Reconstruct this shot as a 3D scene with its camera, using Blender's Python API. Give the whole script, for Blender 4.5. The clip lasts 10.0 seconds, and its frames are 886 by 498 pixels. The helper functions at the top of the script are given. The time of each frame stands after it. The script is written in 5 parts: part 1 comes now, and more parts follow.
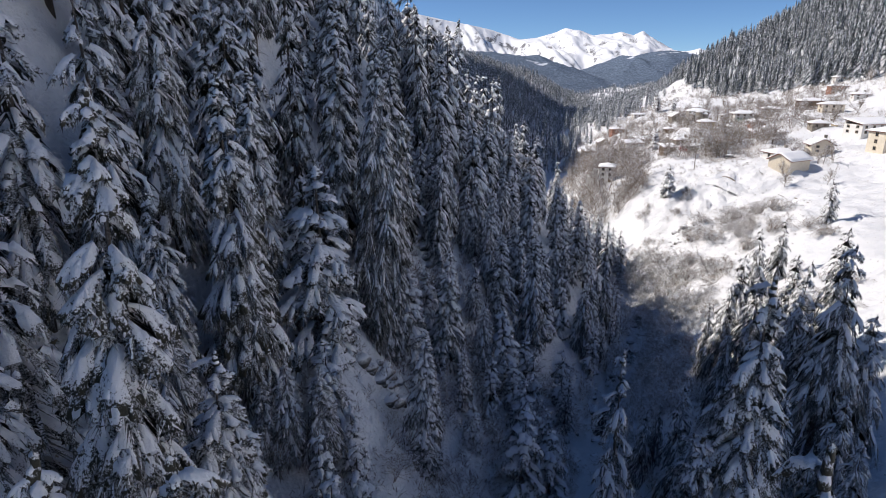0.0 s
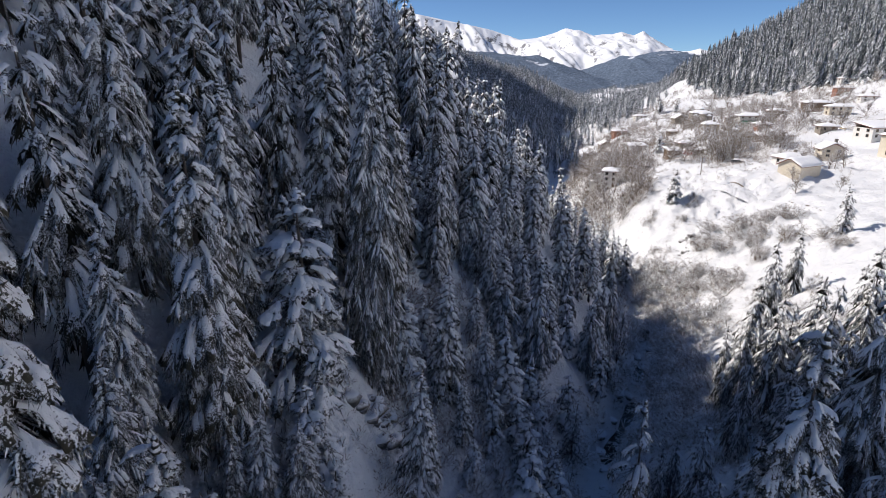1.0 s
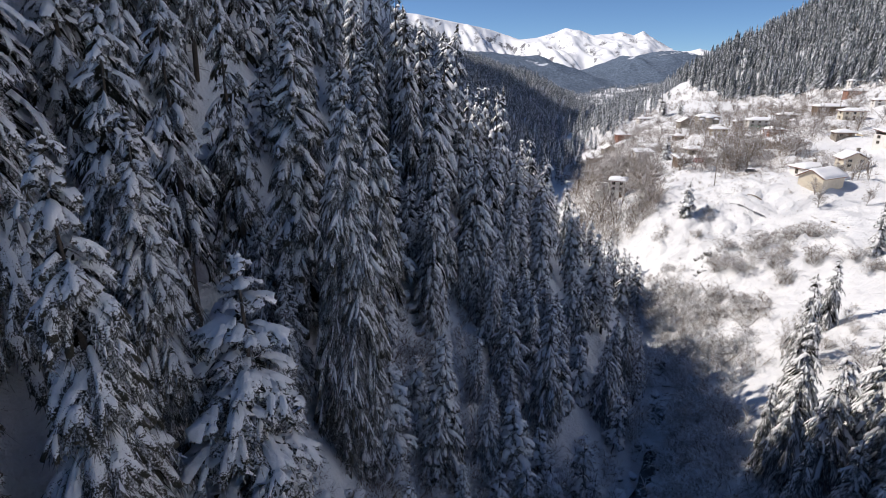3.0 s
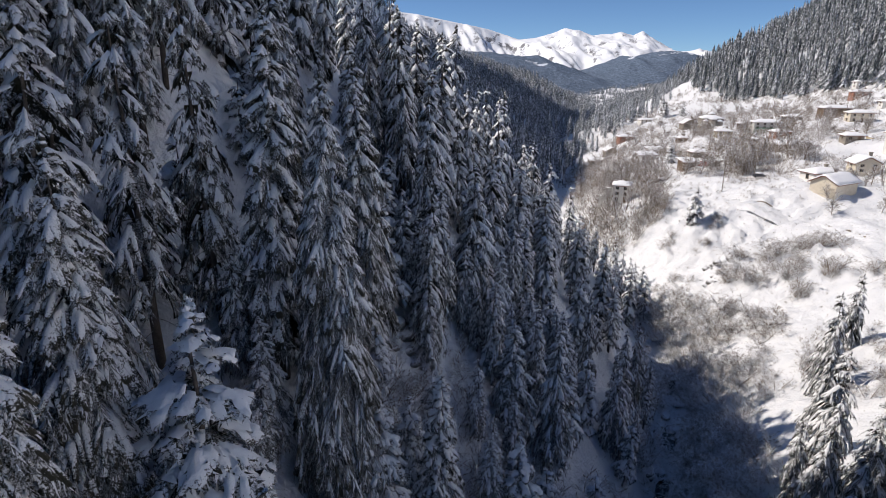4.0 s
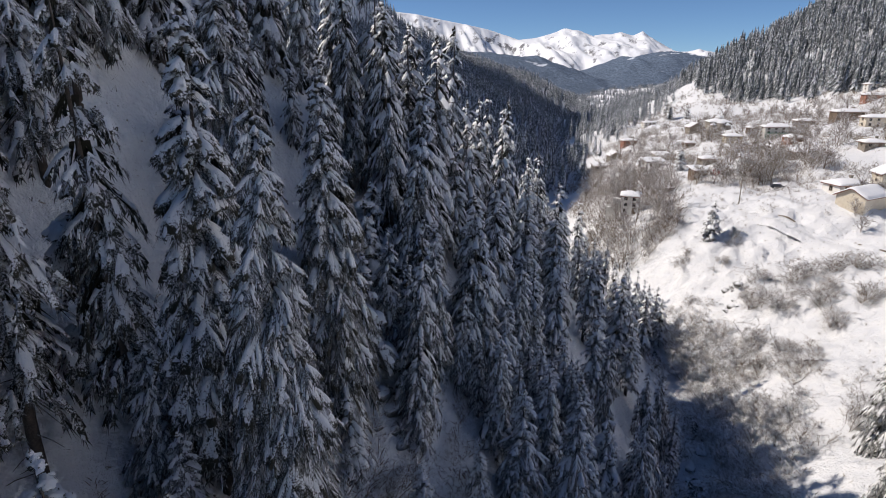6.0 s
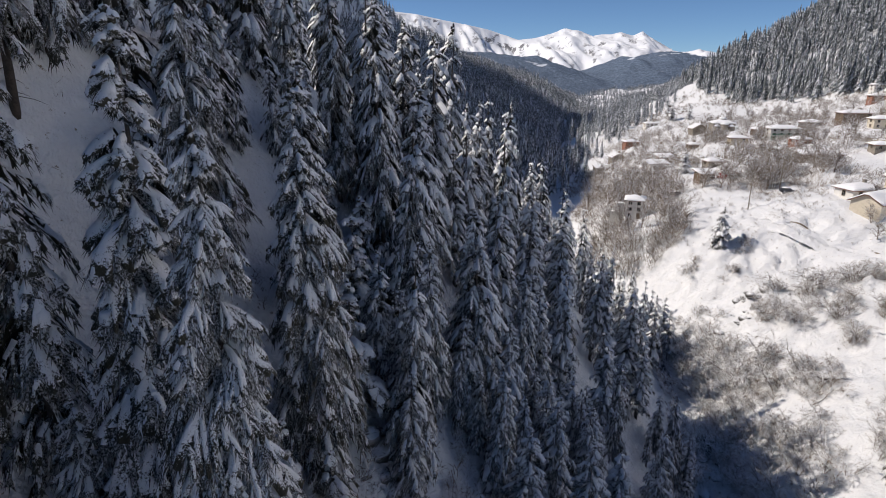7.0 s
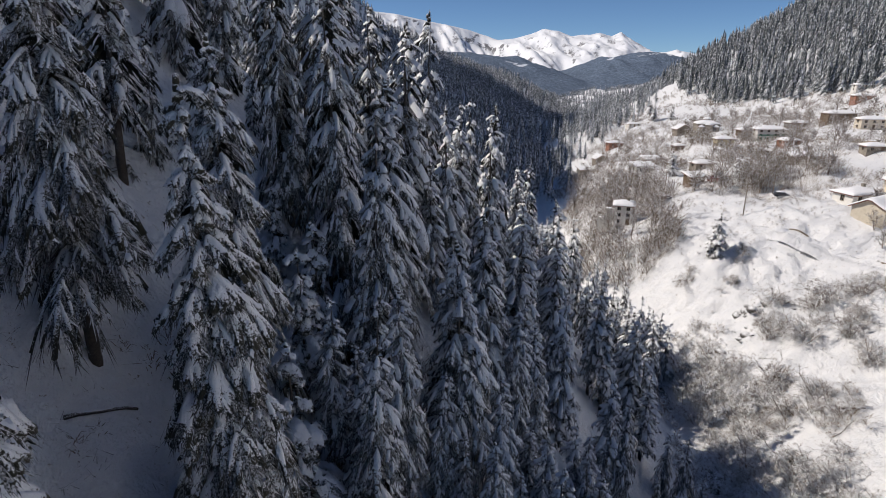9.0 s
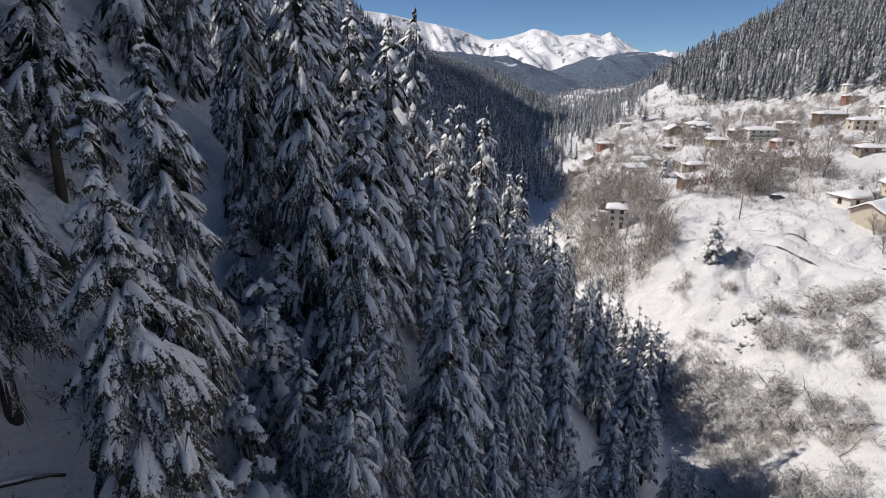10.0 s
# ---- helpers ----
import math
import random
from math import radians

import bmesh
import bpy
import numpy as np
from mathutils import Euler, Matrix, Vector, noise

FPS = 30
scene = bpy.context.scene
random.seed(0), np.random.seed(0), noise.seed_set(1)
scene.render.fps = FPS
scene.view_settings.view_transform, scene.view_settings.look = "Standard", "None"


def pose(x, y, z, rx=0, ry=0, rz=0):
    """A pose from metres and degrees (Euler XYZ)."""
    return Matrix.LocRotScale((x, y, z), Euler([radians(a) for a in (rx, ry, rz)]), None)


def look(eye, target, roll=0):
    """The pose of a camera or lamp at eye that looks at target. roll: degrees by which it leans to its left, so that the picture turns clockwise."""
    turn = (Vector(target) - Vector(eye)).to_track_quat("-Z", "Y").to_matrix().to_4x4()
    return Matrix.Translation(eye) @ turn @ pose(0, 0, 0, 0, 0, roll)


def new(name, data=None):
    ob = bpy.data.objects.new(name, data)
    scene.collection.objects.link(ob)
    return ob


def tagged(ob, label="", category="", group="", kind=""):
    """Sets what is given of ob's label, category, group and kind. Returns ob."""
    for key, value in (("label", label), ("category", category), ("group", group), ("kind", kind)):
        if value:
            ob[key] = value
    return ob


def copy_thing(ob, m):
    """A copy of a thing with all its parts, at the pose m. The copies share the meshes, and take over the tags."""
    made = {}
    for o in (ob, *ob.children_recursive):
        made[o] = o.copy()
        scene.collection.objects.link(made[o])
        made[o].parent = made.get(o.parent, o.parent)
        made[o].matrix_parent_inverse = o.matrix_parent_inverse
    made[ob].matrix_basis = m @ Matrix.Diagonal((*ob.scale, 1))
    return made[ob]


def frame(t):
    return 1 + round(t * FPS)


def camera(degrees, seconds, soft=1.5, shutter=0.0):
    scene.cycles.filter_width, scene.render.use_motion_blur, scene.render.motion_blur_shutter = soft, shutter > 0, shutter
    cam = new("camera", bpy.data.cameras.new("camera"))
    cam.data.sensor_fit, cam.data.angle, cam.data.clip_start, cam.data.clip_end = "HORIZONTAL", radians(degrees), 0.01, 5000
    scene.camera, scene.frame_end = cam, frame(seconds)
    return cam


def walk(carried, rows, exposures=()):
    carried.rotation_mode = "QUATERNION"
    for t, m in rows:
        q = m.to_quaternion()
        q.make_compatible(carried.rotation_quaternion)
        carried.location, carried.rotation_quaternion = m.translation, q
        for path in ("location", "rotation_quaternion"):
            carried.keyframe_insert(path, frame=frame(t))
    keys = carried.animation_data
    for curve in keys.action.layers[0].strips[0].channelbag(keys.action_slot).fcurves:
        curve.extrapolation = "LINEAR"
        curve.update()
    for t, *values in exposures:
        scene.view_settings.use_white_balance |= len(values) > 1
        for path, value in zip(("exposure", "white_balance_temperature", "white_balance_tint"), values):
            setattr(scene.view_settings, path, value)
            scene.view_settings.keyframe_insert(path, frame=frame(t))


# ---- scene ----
cam = camera(75.3, 10.0, soft=0.5)
METRES, EYE, TILT, LEAN, TURN = 60.0, 60.0, -17.0, 0.0, 0.0
ROWS = [
    (0.0, 0.0, 0.0, 0.0, 0.0, 0.0, 0.0),
    (0.5, 0.0018, 0.0479, 0.0205, 0.01, 0.0, -0.0),
    (1.0, 0.0035, 0.0947, 0.0412, 0.0, 0.01, -0.01),
    (1.5, 0.0055, 0.1407, 0.0621, 0.01, 0.0, -0.02),
    (2.0, 0.0073, 0.1868, 0.083, -0.0, -0.01, -0.03),
    (2.5, 0.0087, 0.2334, 0.1045, -0.03, -0.02, -0.03),
    (4.0, 0.0139, 0.3827, 0.166, -0.11, -0.02, 0.0),
    (4.5, 0.016, 0.4323, 0.1867, -0.13, -0.01, 0.03),
    (5.0, 0.0183, 0.4818, 0.207, -0.15, -0.01, 0.01),
    (5.5, 0.0207, 0.5302, 0.2273, -0.16, -0.01, 0.0),
    (7.0, 0.0273, 0.6764, 0.2783, -0.21, -0.01, -0.02),
    (7.5, 0.0293, 0.7208, 0.2896, -0.22, 0.01, -0.03),
    (8.0, 0.0315, 0.7654, 0.3014, -0.23, -0.01, -0.04),
    (8.5, 0.035, 0.81, 0.3141, -1.2, -0.03, 0.18),
    (9.0, 0.0383, 0.8542, 0.3259, -2.02, 0.0, 0.48),
    (9.5, 0.0418, 0.8949, 0.3393, -2.02, -0.0, 0.48),
    (10.0, 0.0459, 0.9327, 0.3522, -2.96, -0.04, 0.7),
]
walk(cam, [(t, pose(0, 0, EYE, TILT, LEAN, TURN) @ pose(METRES * x, METRES * y, METRES * z, 90 + pitch, roll, yaw)) for t, x, y, z, yaw, pitch, roll in ROWS],
     exposures=((0.0, 0.07, 6450, 13), (5.0, -0.07, 6580, 13), (10.0, -0.25, 6650, 12)))

# ---------------------------------------------------------------- daylight
SUN_AHEAD, SUN_UP = 12.0, 45.0          # degrees ahead of due left, degrees above the horizon
sky = bpy.data.worlds.new("sky")
scene.world = sky
sky.use_nodes = True
nt = sky.node_tree
nt.nodes.clear()
sky_tex = nt.nodes.new("ShaderNodeTexSky")
sky_tex.sky_type = "NISHITA"
sky_tex.sun_disc = False
sky_tex.sun_elevation = radians(SUN_UP)
sky_tex.sun_rotation = radians(-(90 - SUN_AHEAD))
sky_tex.altitude = 2200
sky_tex.air_density, sky_tex.dust_density, sky_tex.ozone_density = 0.7, 0.0, 1.5
sky_bg = nt.nodes.new("ShaderNodeBackground")
sky_bg.inputs["Strength"].default_value = 0.087
sky_out = nt.nodes.new("ShaderNodeOutputWorld")
sky_tint = nt.nodes.new("ShaderNodeMix")
sky_tint.data_type, sky_tint.blend_type = "RGBA", "MULTIPLY"
sky_tint.inputs[0].default_value = 1.0
sky_tint.inputs[7].default_value = (0.76, 0.98, 1.18, 1)
nt.links.new(sky_tex.outputs[0], sky_tint.inputs[6])
nt.links.new(sky_tint.outputs[2], sky_bg.inputs["Color"])
nt.links.new(sky_bg.outputs[0], sky_out.inputs["Surface"])
sun = new("sun", bpy.data.lights.new("sun", "SUN"))
sun.data.energy, sun.data.angle, sun.data.color = 4.3, radians(0.53), (1.0, 0.94, 0.86)
a, e = radians(SUN_AHEAD), radians(SUN_UP)
sun.matrix_world = look((-200 * math.cos(a) * math.cos(e), 200 * math.sin(a) * math.cos(e), 200 * math.sin(e)), (0, 0, 0))

# ---------------------------------------------------------------- materials
def material(name, rough=0.7, metal=0.0):
    m = bpy.data.materials.new(name)
    m.use_nodes = True
    b = m.node_tree.nodes["Principled BSDF"]
    b.inputs["Roughness"].default_value = rough
    b.inputs["Metallic"].default_value = metal
    return m, m.node_tree, b


def noise_node(t, scale, detail=4.0, rough=0.55, coords="Object"):
    tc, n = t.nodes.new("ShaderNodeTexCoord"), t.nodes.new("ShaderNodeTexNoise")
    n.inputs["Scale"].default_value, n.inputs["Detail"].default_value, n.inputs["Roughness"].default_value = scale, detail, rough
    if coords == "World":
        g = t.nodes.new("ShaderNodeNewGeometry")
        t.links.new(g.outputs["Position"], n.inputs["Vector"])
    else:
        t.links.new(tc.outputs[coords], n.inputs["Vector"])
    return n.outputs["Fac"]


def ramp(t, fac, stops):
    r = t.nodes.new("ShaderNodeValToRGB")
    while len(r.color_ramp.elements) < len(stops):
        r.color_ramp.elements.new(0.5)
    for el, (p, c) in zip(r.color_ramp.elements, stops):
        el.position = p
        el.color = (*c, 1) if len(c) == 3 else c
    t.links.new(fac, r.inputs["Fac"])
    return r.outputs["Color"]


def mixed(t, fac, c1, c2, mode="MIX"):
    n = t.nodes.new("ShaderNodeMix")
    n.data_type, n.blend_type = "RGBA", mode
    for sock, v in ((n.inputs[0], fac), (n.inputs[6], c1), (n.inputs[7], c2)):
        if isinstance(v, (int, float)):
            sock.default_value = v
        elif isinstance(v, tuple):
            sock.default_value = (*v, 1)
        else:
            t.links.new(v, sock)
    return n.outputs[2]


def sums(t, op, v1, v2):
    n = t.nodes.new("ShaderNodeMath")
    n.operation = op
    for sock, v in zip(n.inputs, (v1, v2)):
        if isinstance(v, (int, float)):
            sock.default_value = v
        else:
            t.links.new(v, sock)
    return n.outputs[0]


def bump(t, b, hgt, strength=0.4, dist=0.1):
    n = t.nodes.new("ShaderNodeBump")
    n.inputs["Strength"].default_value, n.inputs["Distance"].default_value = strength, dist
    t.links.new(hgt, n.inputs["Height"])
    t.links.new(n.outputs[0], b.inputs["Normal"])


def upward(t, lo, hi):
    """0 to 1 as the surface turns upwards."""
    g, s = t.nodes.new("ShaderNodeNewGeometry"), t.nodes.new("ShaderNodeSeparateXYZ")
    t.links.new(g.outputs["Normal"], s.inputs[0])
    r = t.nodes.new("ShaderNodeMapRange")
    r.inputs["From Min"].default_value, r.inputs["From Max"].default_value = lo, hi
    t.links.new(s.outputs["Z"], r.inputs["Value"])
    return r.outputs[0]


SNOW = (0.86, 0.87, 0.89)


def snow_material(name, scale, relief, litter=0.0, coords="Object"):
    m, t, b = material(name, 0.55)
    n1 = noise_node(t, scale, 5, 0.6, coords)
    n2 = noise_node(t, scale * 7, 4, 0.6, coords)
    col = ramp(t, n1, [(0.3, (0.85, 0.86, 0.88)), (0.65, (0.93, 0.93, 0.93))])
    if litter:
        n3 = noise_node(t, scale * 3.3, 7, 0.72, coords)
        col = mixed(t, ramp(t, n3, [(0.66 - litter, (0, 0, 0)), (0.71 - litter, (1, 1, 1))]), col, (0.30, 0.25, 0.19))
    t.links.new(col, b.inputs["Base Color"])
    b.inputs["Subsurface Weight"].default_value = 0.0
    b.inputs["Specular IOR Level"].default_value = 0.25
    bump(t, b, sums(t, "ADD", n1, sums(t, "MULTIPLY", n2, 0.4)), 1.0, relief)
    return m


def plain_material(name, c1, c2, scale, rough=0.75, relief=0.02, metal=0.0, frost=0.0, coords="Object", vary=0.0):
    m, t, b = material(name, rough, metal)
    n1 = noise_node(t, scale, 6, 0.62, coords)
    n2 = noise_node(t, scale * 0.17, 3, 0.5, coords)
    fac = sums(t, "ADD", sums(t, "MULTIPLY", n1, 0.6), sums(t, "MULTIPLY", n2, 0.4))
    col = ramp(t, fac, [(0.35, c1), (0.65, c2)])
    if vary:
        oi = t.nodes.new("ShaderNodeObjectInfo")
        col = mixed(t, sums(t, "MULTIPLY", oi.outputs["Random"], vary), col, (0.30, 0.24, 0.12), "MIX")
    if frost:
        f = sums(t, "MULTIPLY", upward(t, 0.0, 0.8), ramp(t, noise_node(t, scale * 1.7, 5, 0.7, coords), [(0.5 - frost * 0.3, (0, 0, 0)), (0.62 - frost * 0.2, (1, 1, 1))]))
        col = mixed(t, f, col, SNOW)
    t.links.new(col, b.inputs["Base Color"])
    if relief:
        bump(t, b, n1, 0.6, relief)
    return m


M_SNOW_GROUND = snow_material("snow_ground", 0.45, 0.95, 0.035, "World")
M_SNOW_TREE, _t, _b = material("snow_load", 0.6)
_n1, _n2, _n3 = noise_node(_t, 2.2, 4), noise_node(_t, 11.0, 6, 0.75), noise_node(_t, 1.1, 2)
_side = sums(_t, "SUBTRACT", 1.0, upward(_t, -0.3, 0.75))
_poke = sums(_t, "ADD", sums(_t, "ADD", sums(_t, "MULTIPLY", _n2, 0.8), sums(_t, "MULTIPLY", _n3, 0.35)), sums(_t, "MULTIPLY", _side, 0.34))
_t.links.new(mixed(_t, ramp(_t, _poke, [(0.735, (0, 0, 0)), (0.775, (1, 1, 1))]), ramp(_t, _n1, [(0.3, (0.86, 0.865, 0.88)), (0.65, (0.93, 0.93, 0.935))]), (0.045, 0.042, 0.03)), _b.inputs["Base Color"])
_b.inputs["Specular IOR Level"].default_value = 0.25
bump(_t, _b, sums(_t, "ADD", _n1, sums(_t, "MULTIPLY", _n2, 0.5)), 0.8, 0.2)
M_SNOW_FAR, _t, _b = material("snow_on_far_firs", 0.7)
_n1, _n2 = noise_node(_t, 1.3, 3, 0.7, "World"), noise_node(_t, 0.25, 2, 0.5, "World")
_t.links.new(ramp(_t, sums(_t, "ADD", sums(_t, "MULTIPLY", _n1, 0.8), sums(_t, "MULTIPLY", _n2, 0.2)), [(0.46, (0.78, 0.80, 0.84)), (0.56, (0.05, 0.06, 0.065))]), _b.inputs["Base Color"])
M_SNOW_TWIG = snow_material("snow_on_twigs", 2.0, 0.05)
M_SNOW_ROOF = snow_material("snow_roof", 0.8, 0.10, 0, "World")
M_NEEDLE = plain_material("fir_needles", (0.006, 0.007, 0.004), (0.022, 0.022, 0.012), 7.0, 0.9, 0.0, frost=0.18, vary=0.03)
# far needles: paler and bluer than near ones, distance haze put into the colour
M_NEEDLE_HAZED = plain_material("far_needles", (0.030, 0.042, 0.046), (0.075, 0.092, 0.095), 0.6, 0.9, 0.0, frost=0.1, coords="World")
M_BARK = plain_material("bark", (0.035, 0.027, 0.022), (0.10, 0.08, 0.065), 9.0, 0.9, 0.05, frost=0.15)
M_TWIG = plain_material("twigs", (0.10, 0.07, 0.052), (0.26, 0.19, 0.145), 4.0, 0.85, 0.0, frost=0.12, vary=0.25)
M_ROCK = plain_material("rock", (0.03, 0.028, 0.026), (0.13, 0.12, 0.105), 1.6, 0.85, 0.12, frost=0.5)
M_EARTH = plain_material("bare_earth", (0.10, 0.07, 0.045), (0.26, 0.19, 0.12), 1.2, 0.95, 0.08, coords="World")
M_WATER, _t, _b = material("creek_water", 0.12)
_b.inputs["Base Color"].default_value = (0.012, 0.016, 0.018, 1)
bump(_t, _b, noise_node(_t, 1.6, 4, 0.6, "World"), 0.35, 0.08)

# ---------------------------------------------------------------- the lie of the land
CREEK_Y = (-300, 0, 60, 75, 86, 92, 105, 130, 165, 200, 235, 300, 400, 540, 700, 950, 1300, 2000, 5200)
CREEK_X = (0, 17, 19, 21.5, 28, 32.5, 39, 46, 54, 51, 47, 54, 76, 100, 150, 245, 330, 430, 800)
CREEK_Z = (14, 12, 7, 5.5, 4, 3.5, 3, 3, 3, 2.5, 2, 1, 0, -2, -2, -2, -8, -10, -10)
LEFT_Y = (-300, 35, 42, 48, 55, 63, 70, 85, 95, 105, 130, 165, 220, 320, 700, 1000, 1500, 5200)
LEFT_S = (0.62, 0.62, 0.7, 0.93, 0.93, 0.86, 1.03, 1.11, 1.05, 1.1, 0.95, 0.85, 0.62, 0.42, 0.41, 0.40, 0.2, 0.1)
BANK_Y = (0, 110, 155, 172, 188, 215, 260, 320, 400, 600)
BANK_Z = (2, 3, 1, 2, 9, 8, 5, 0, -6, -6)
RIGHT_D = (0, 3, 8, 18, 45, 100, 165, 215, 300, 400, 800, 3000)
RIGHT_Z = (0, 0.5, 4, 9.5, 21, 32, 43, 64, 122, 195, 440, 900)


def wave(x, y, size, seed):
    """Smooth random swell, about -1 to 1, of the given wavelength."""
    rs = np.random.RandomState(seed)
    out = 0.0
    for k in range(7):
        a = rs.uniform(0, 2 * math.pi)
        f = 2 * math.pi / (size * rs.uniform(0.6, 1.6))
        out = out + np.sin(f * (x * math.cos(a) + y * math.sin(a)) + rs.uniform(0, 6.28))
    return out / 3.2


def creek_x(y):
    return np.interp(y, CREEK_Y, CREEK_X) + 1.6 * np.sin(np.asarray(y) / 9.0) * np.clip((np.asarray(y) - 60) / 60, 0, 1)


def height(x, y):
    """Ground height in metres."""
    x, y = np.asarray(x, float), np.asarray(y, float)
    xk, zk = creek_x(y), np.interp(y, CREEK_Y, CREEK_Z)
    d = xk - x
    s = np.interp(y, LEFT_Y, LEFT_S)
    up = s * np.clip(d - 2.0, 0, None) + 0.25 * np.clip(d, 0, 2)
    up = up * (1 - 0.36 * np.exp(-((y - 51) / 7.5) ** 2) * np.clip((x + 9) / 8, 0, 1))
    # unseen rise left of view, added so its shade reaches the right-hand firs
    steep = np.clip((y - 24) / 10, 0, 1) * np.clip((95 - y) / 12, 0, 1)
    up = up + 0.9 * steep * np.clip(d - 45, 0, None)
    crest = np.interp(y, (-300, 12, 30, 42, 82, 94, 110, 124, 144, 190, 235, 330), (64, 72, 150, 150, 150, 82, 71, 59, 46, 44, 54, 420))
    gentle = np.interp(d, (0, 200, 2500), (0, 60, 500)) * 0.25
    up = np.where(up > crest, crest + 14 * np.tanh((up - crest) / 30) + gentle * np.clip((up - crest) / 40, 0, 1), up)
    # unseen ridge behind the skyline, added to keep the far left hillside shaded
    up = up + np.clip(1.9 * (d - 300), 0, np.clip(480 - up, 0, None)) * np.clip((y - 280) / 120, 0, 1) * np.clip((1020 - y) / 150, 0, 1)
    r = np.interp(-d, RIGHT_D, RIGHT_Z) * np.interp(y, (850, 1300, 5200), (1, 0.3, 0.08))
    r = r + np.interp(-d, (60, 115, 140, 170, 190, 215, 250, 330), (0, 12, 20, 28, 36, 35, 26, 10)) * np.clip((y - 590) / 150, 0, 1) * np.clip((1100 - y) / 200, 0, 1)
    r = r + np.interp(-d, (0, 40, 120), (0, 0.6, 1.2)) * wave(x, y, 26, 4)
    r = r + np.interp(y, BANK_Y, BANK_Z) * np.interp(-d, (3, 14, 40, 80, 160), (0, 1, 0.7, 0.3, 0.1))
    z = zk + np.where(d > 0, up, r)
    vil = np.clip((-d - 30) / 30, 0, 1) * np.clip((y - 180) / 40, 0, 1) * np.clip((700 - y) / 200, 0, 1)
    z = z + vil * (-1.9 + 1.3 * wave(x, y, 34, 24) + 0.9 * np.abs(wave(x, y, 19, 25)) + 0.7 * np.abs(wave(x, y, 8.5, 26)))
    rough = np.clip(np.abs(d) / 6, 0, 1)
    near = np.exp(-((np.maximum(0, y - 240)) / 120) ** 2)
    z = z + rough * near * (0.55 * wave(x, y, 9, 1) + 0.16 * wave(x, y, 3.1, 2))
    bank = np.clip((-d - 4) / 6, 0, 1) * np.clip((60 + d) / 20, 0, 1) * np.clip((y - 120) / 25, 0, 1) * np.clip((215 - y) / 20, 0, 1)
    z = z + bank * (1.2 * np.abs(wave(x, y, 7.5, 21)) + 0.9 * np.maximum(0, wave(x, y, 4.2, 22)) + 0.9 * np.minimum(0, wave(x, y, 14, 23)))
    z = z + rough * np.clip((y - 300) / 500, 0, 1) * 9 * wave(x, y, 190, 3)
    bed = np.exp(-(d / 1.9) ** 2) * np.clip(1 - (y - 220) / 80, 0, 1)
    open_water = np.interp(y, (60, 78, 82, 98, 101, 106, 108, 113, 116, 124, 126, 131, 134, 148, 150, 157, 160, 169, 172), (0.2, 0.2, 1, 1, 0.15, 0.15, 0.9, 0.9, 0.1, 0.1, 0.9, 0.9, 0.1, 0.1, 0.9, 0.9, 0.1, 1, 0.1))
    return z - 1.6 * bed * open_water

# ---------------------------------------------------------------- mesh kit
class Shell:
    """Vertices and faces gathered piece by piece, as arrays."""

    def __init__(self):
        self.v, self.f, self.k, self.n = [], [], [], 0

    def add(self, verts, faces, mat=0):
        verts = np.asarray(verts, float).reshape(-1, 3)
        off = self.n
        self.v.append(verts)
        self.f.extend([tuple(i + off for i in f) for f in faces])
        self.k.extend([mat] * len(faces))
        self.n += len(verts)

    def mesh(self, name, mats, smooth=True):
        me = bpy.data.meshes.new(name)
        me.from_pydata(np.concatenate(self.v).tolist() if self.v else [], [], self.f)
        for m in mats:
            me.materials.append(m)
        if len(mats) > 1:
            me.polygons.foreach_set("material_index", self.k)
        if smooth:
            me.polygons.foreach_set("use_smooth", [True] * len(me.polygons))
        me.update()
        return me


def part(name, shape, mat, parent=None, label="", smooth=True):
    """One mesh object; shape is a Shell, a bmesh or a mesh."""
    if isinstance(shape, Shell):
        me = shape.mesh(name, mat if isinstance(mat, (list, tuple)) else [mat], smooth)
    elif isinstance(shape, bmesh.types.BMesh):
        me = bpy.data.meshes.new(name)
        shape.to_mesh(me)
        shape.free()
        me.materials.append(mat)
    else:
        me = shape
    ob = new(name, me)
    if parent is not None:
        ob.parent = parent
    if label:
        ob["label"] = label
    return ob


def thing(name, label, category, group="", at=None):
    ob = tagged(new(name), label, category, group)
    if at is not None:
        ob.matrix_basis = at
    return ob


def unit(v):
    return v / (np.linalg.norm(v, axis=-1, keepdims=True) + 1e-9)


def tube(shell, pts, radii, sides=6, mat=0, cap=True):
    """A tapered tube along pts."""
    pts, radii = np.asarray(pts, float), np.asarray(radii, float)
    t = unit(np.gradient(pts, axis=0))
    ref = np.where(np.abs(t[:, 2:3]) > 0.9, np.array([[1.0, 0, 0]]), np.array([[0, 0, 1.0]]))
    s = unit(np.cross(t, ref))
    u = np.cross(s, t)
    ang = np.arange(sides) * 2 * math.pi / sides
    ring = pts[:, None] + radii[:, None, None] * (np.cos(ang)[None, :, None] * s[:, None] + np.sin(ang)[None, :, None] * u[:, None])
    n = len(pts)
    faces = [(i * sides + k, i * sides + (k + 1) % sides, (i + 1) * sides + (k + 1) % sides, (i + 1) * sides + k) for i in range(n - 1) for k in range(sides)]
    if cap:
        faces.append(tuple(range((n - 1) * sides, n * sides)))
        faces.append(tuple(reversed(range(sides))))
    shell.add(ring, faces, mat)


def box(shell, x0, x1, y0, y1, z0, z1, mat=0):
    v = [(x, y, z) for z in (z0, z1) for y in (y0, y1) for x in (x0, x1)]
    shell.add(v, [(0, 2, 3, 1), (4, 5, 7, 6), (0, 1, 5, 4), (2, 6, 7, 3), (0, 4, 6, 2), (1, 3, 7, 5)], mat)


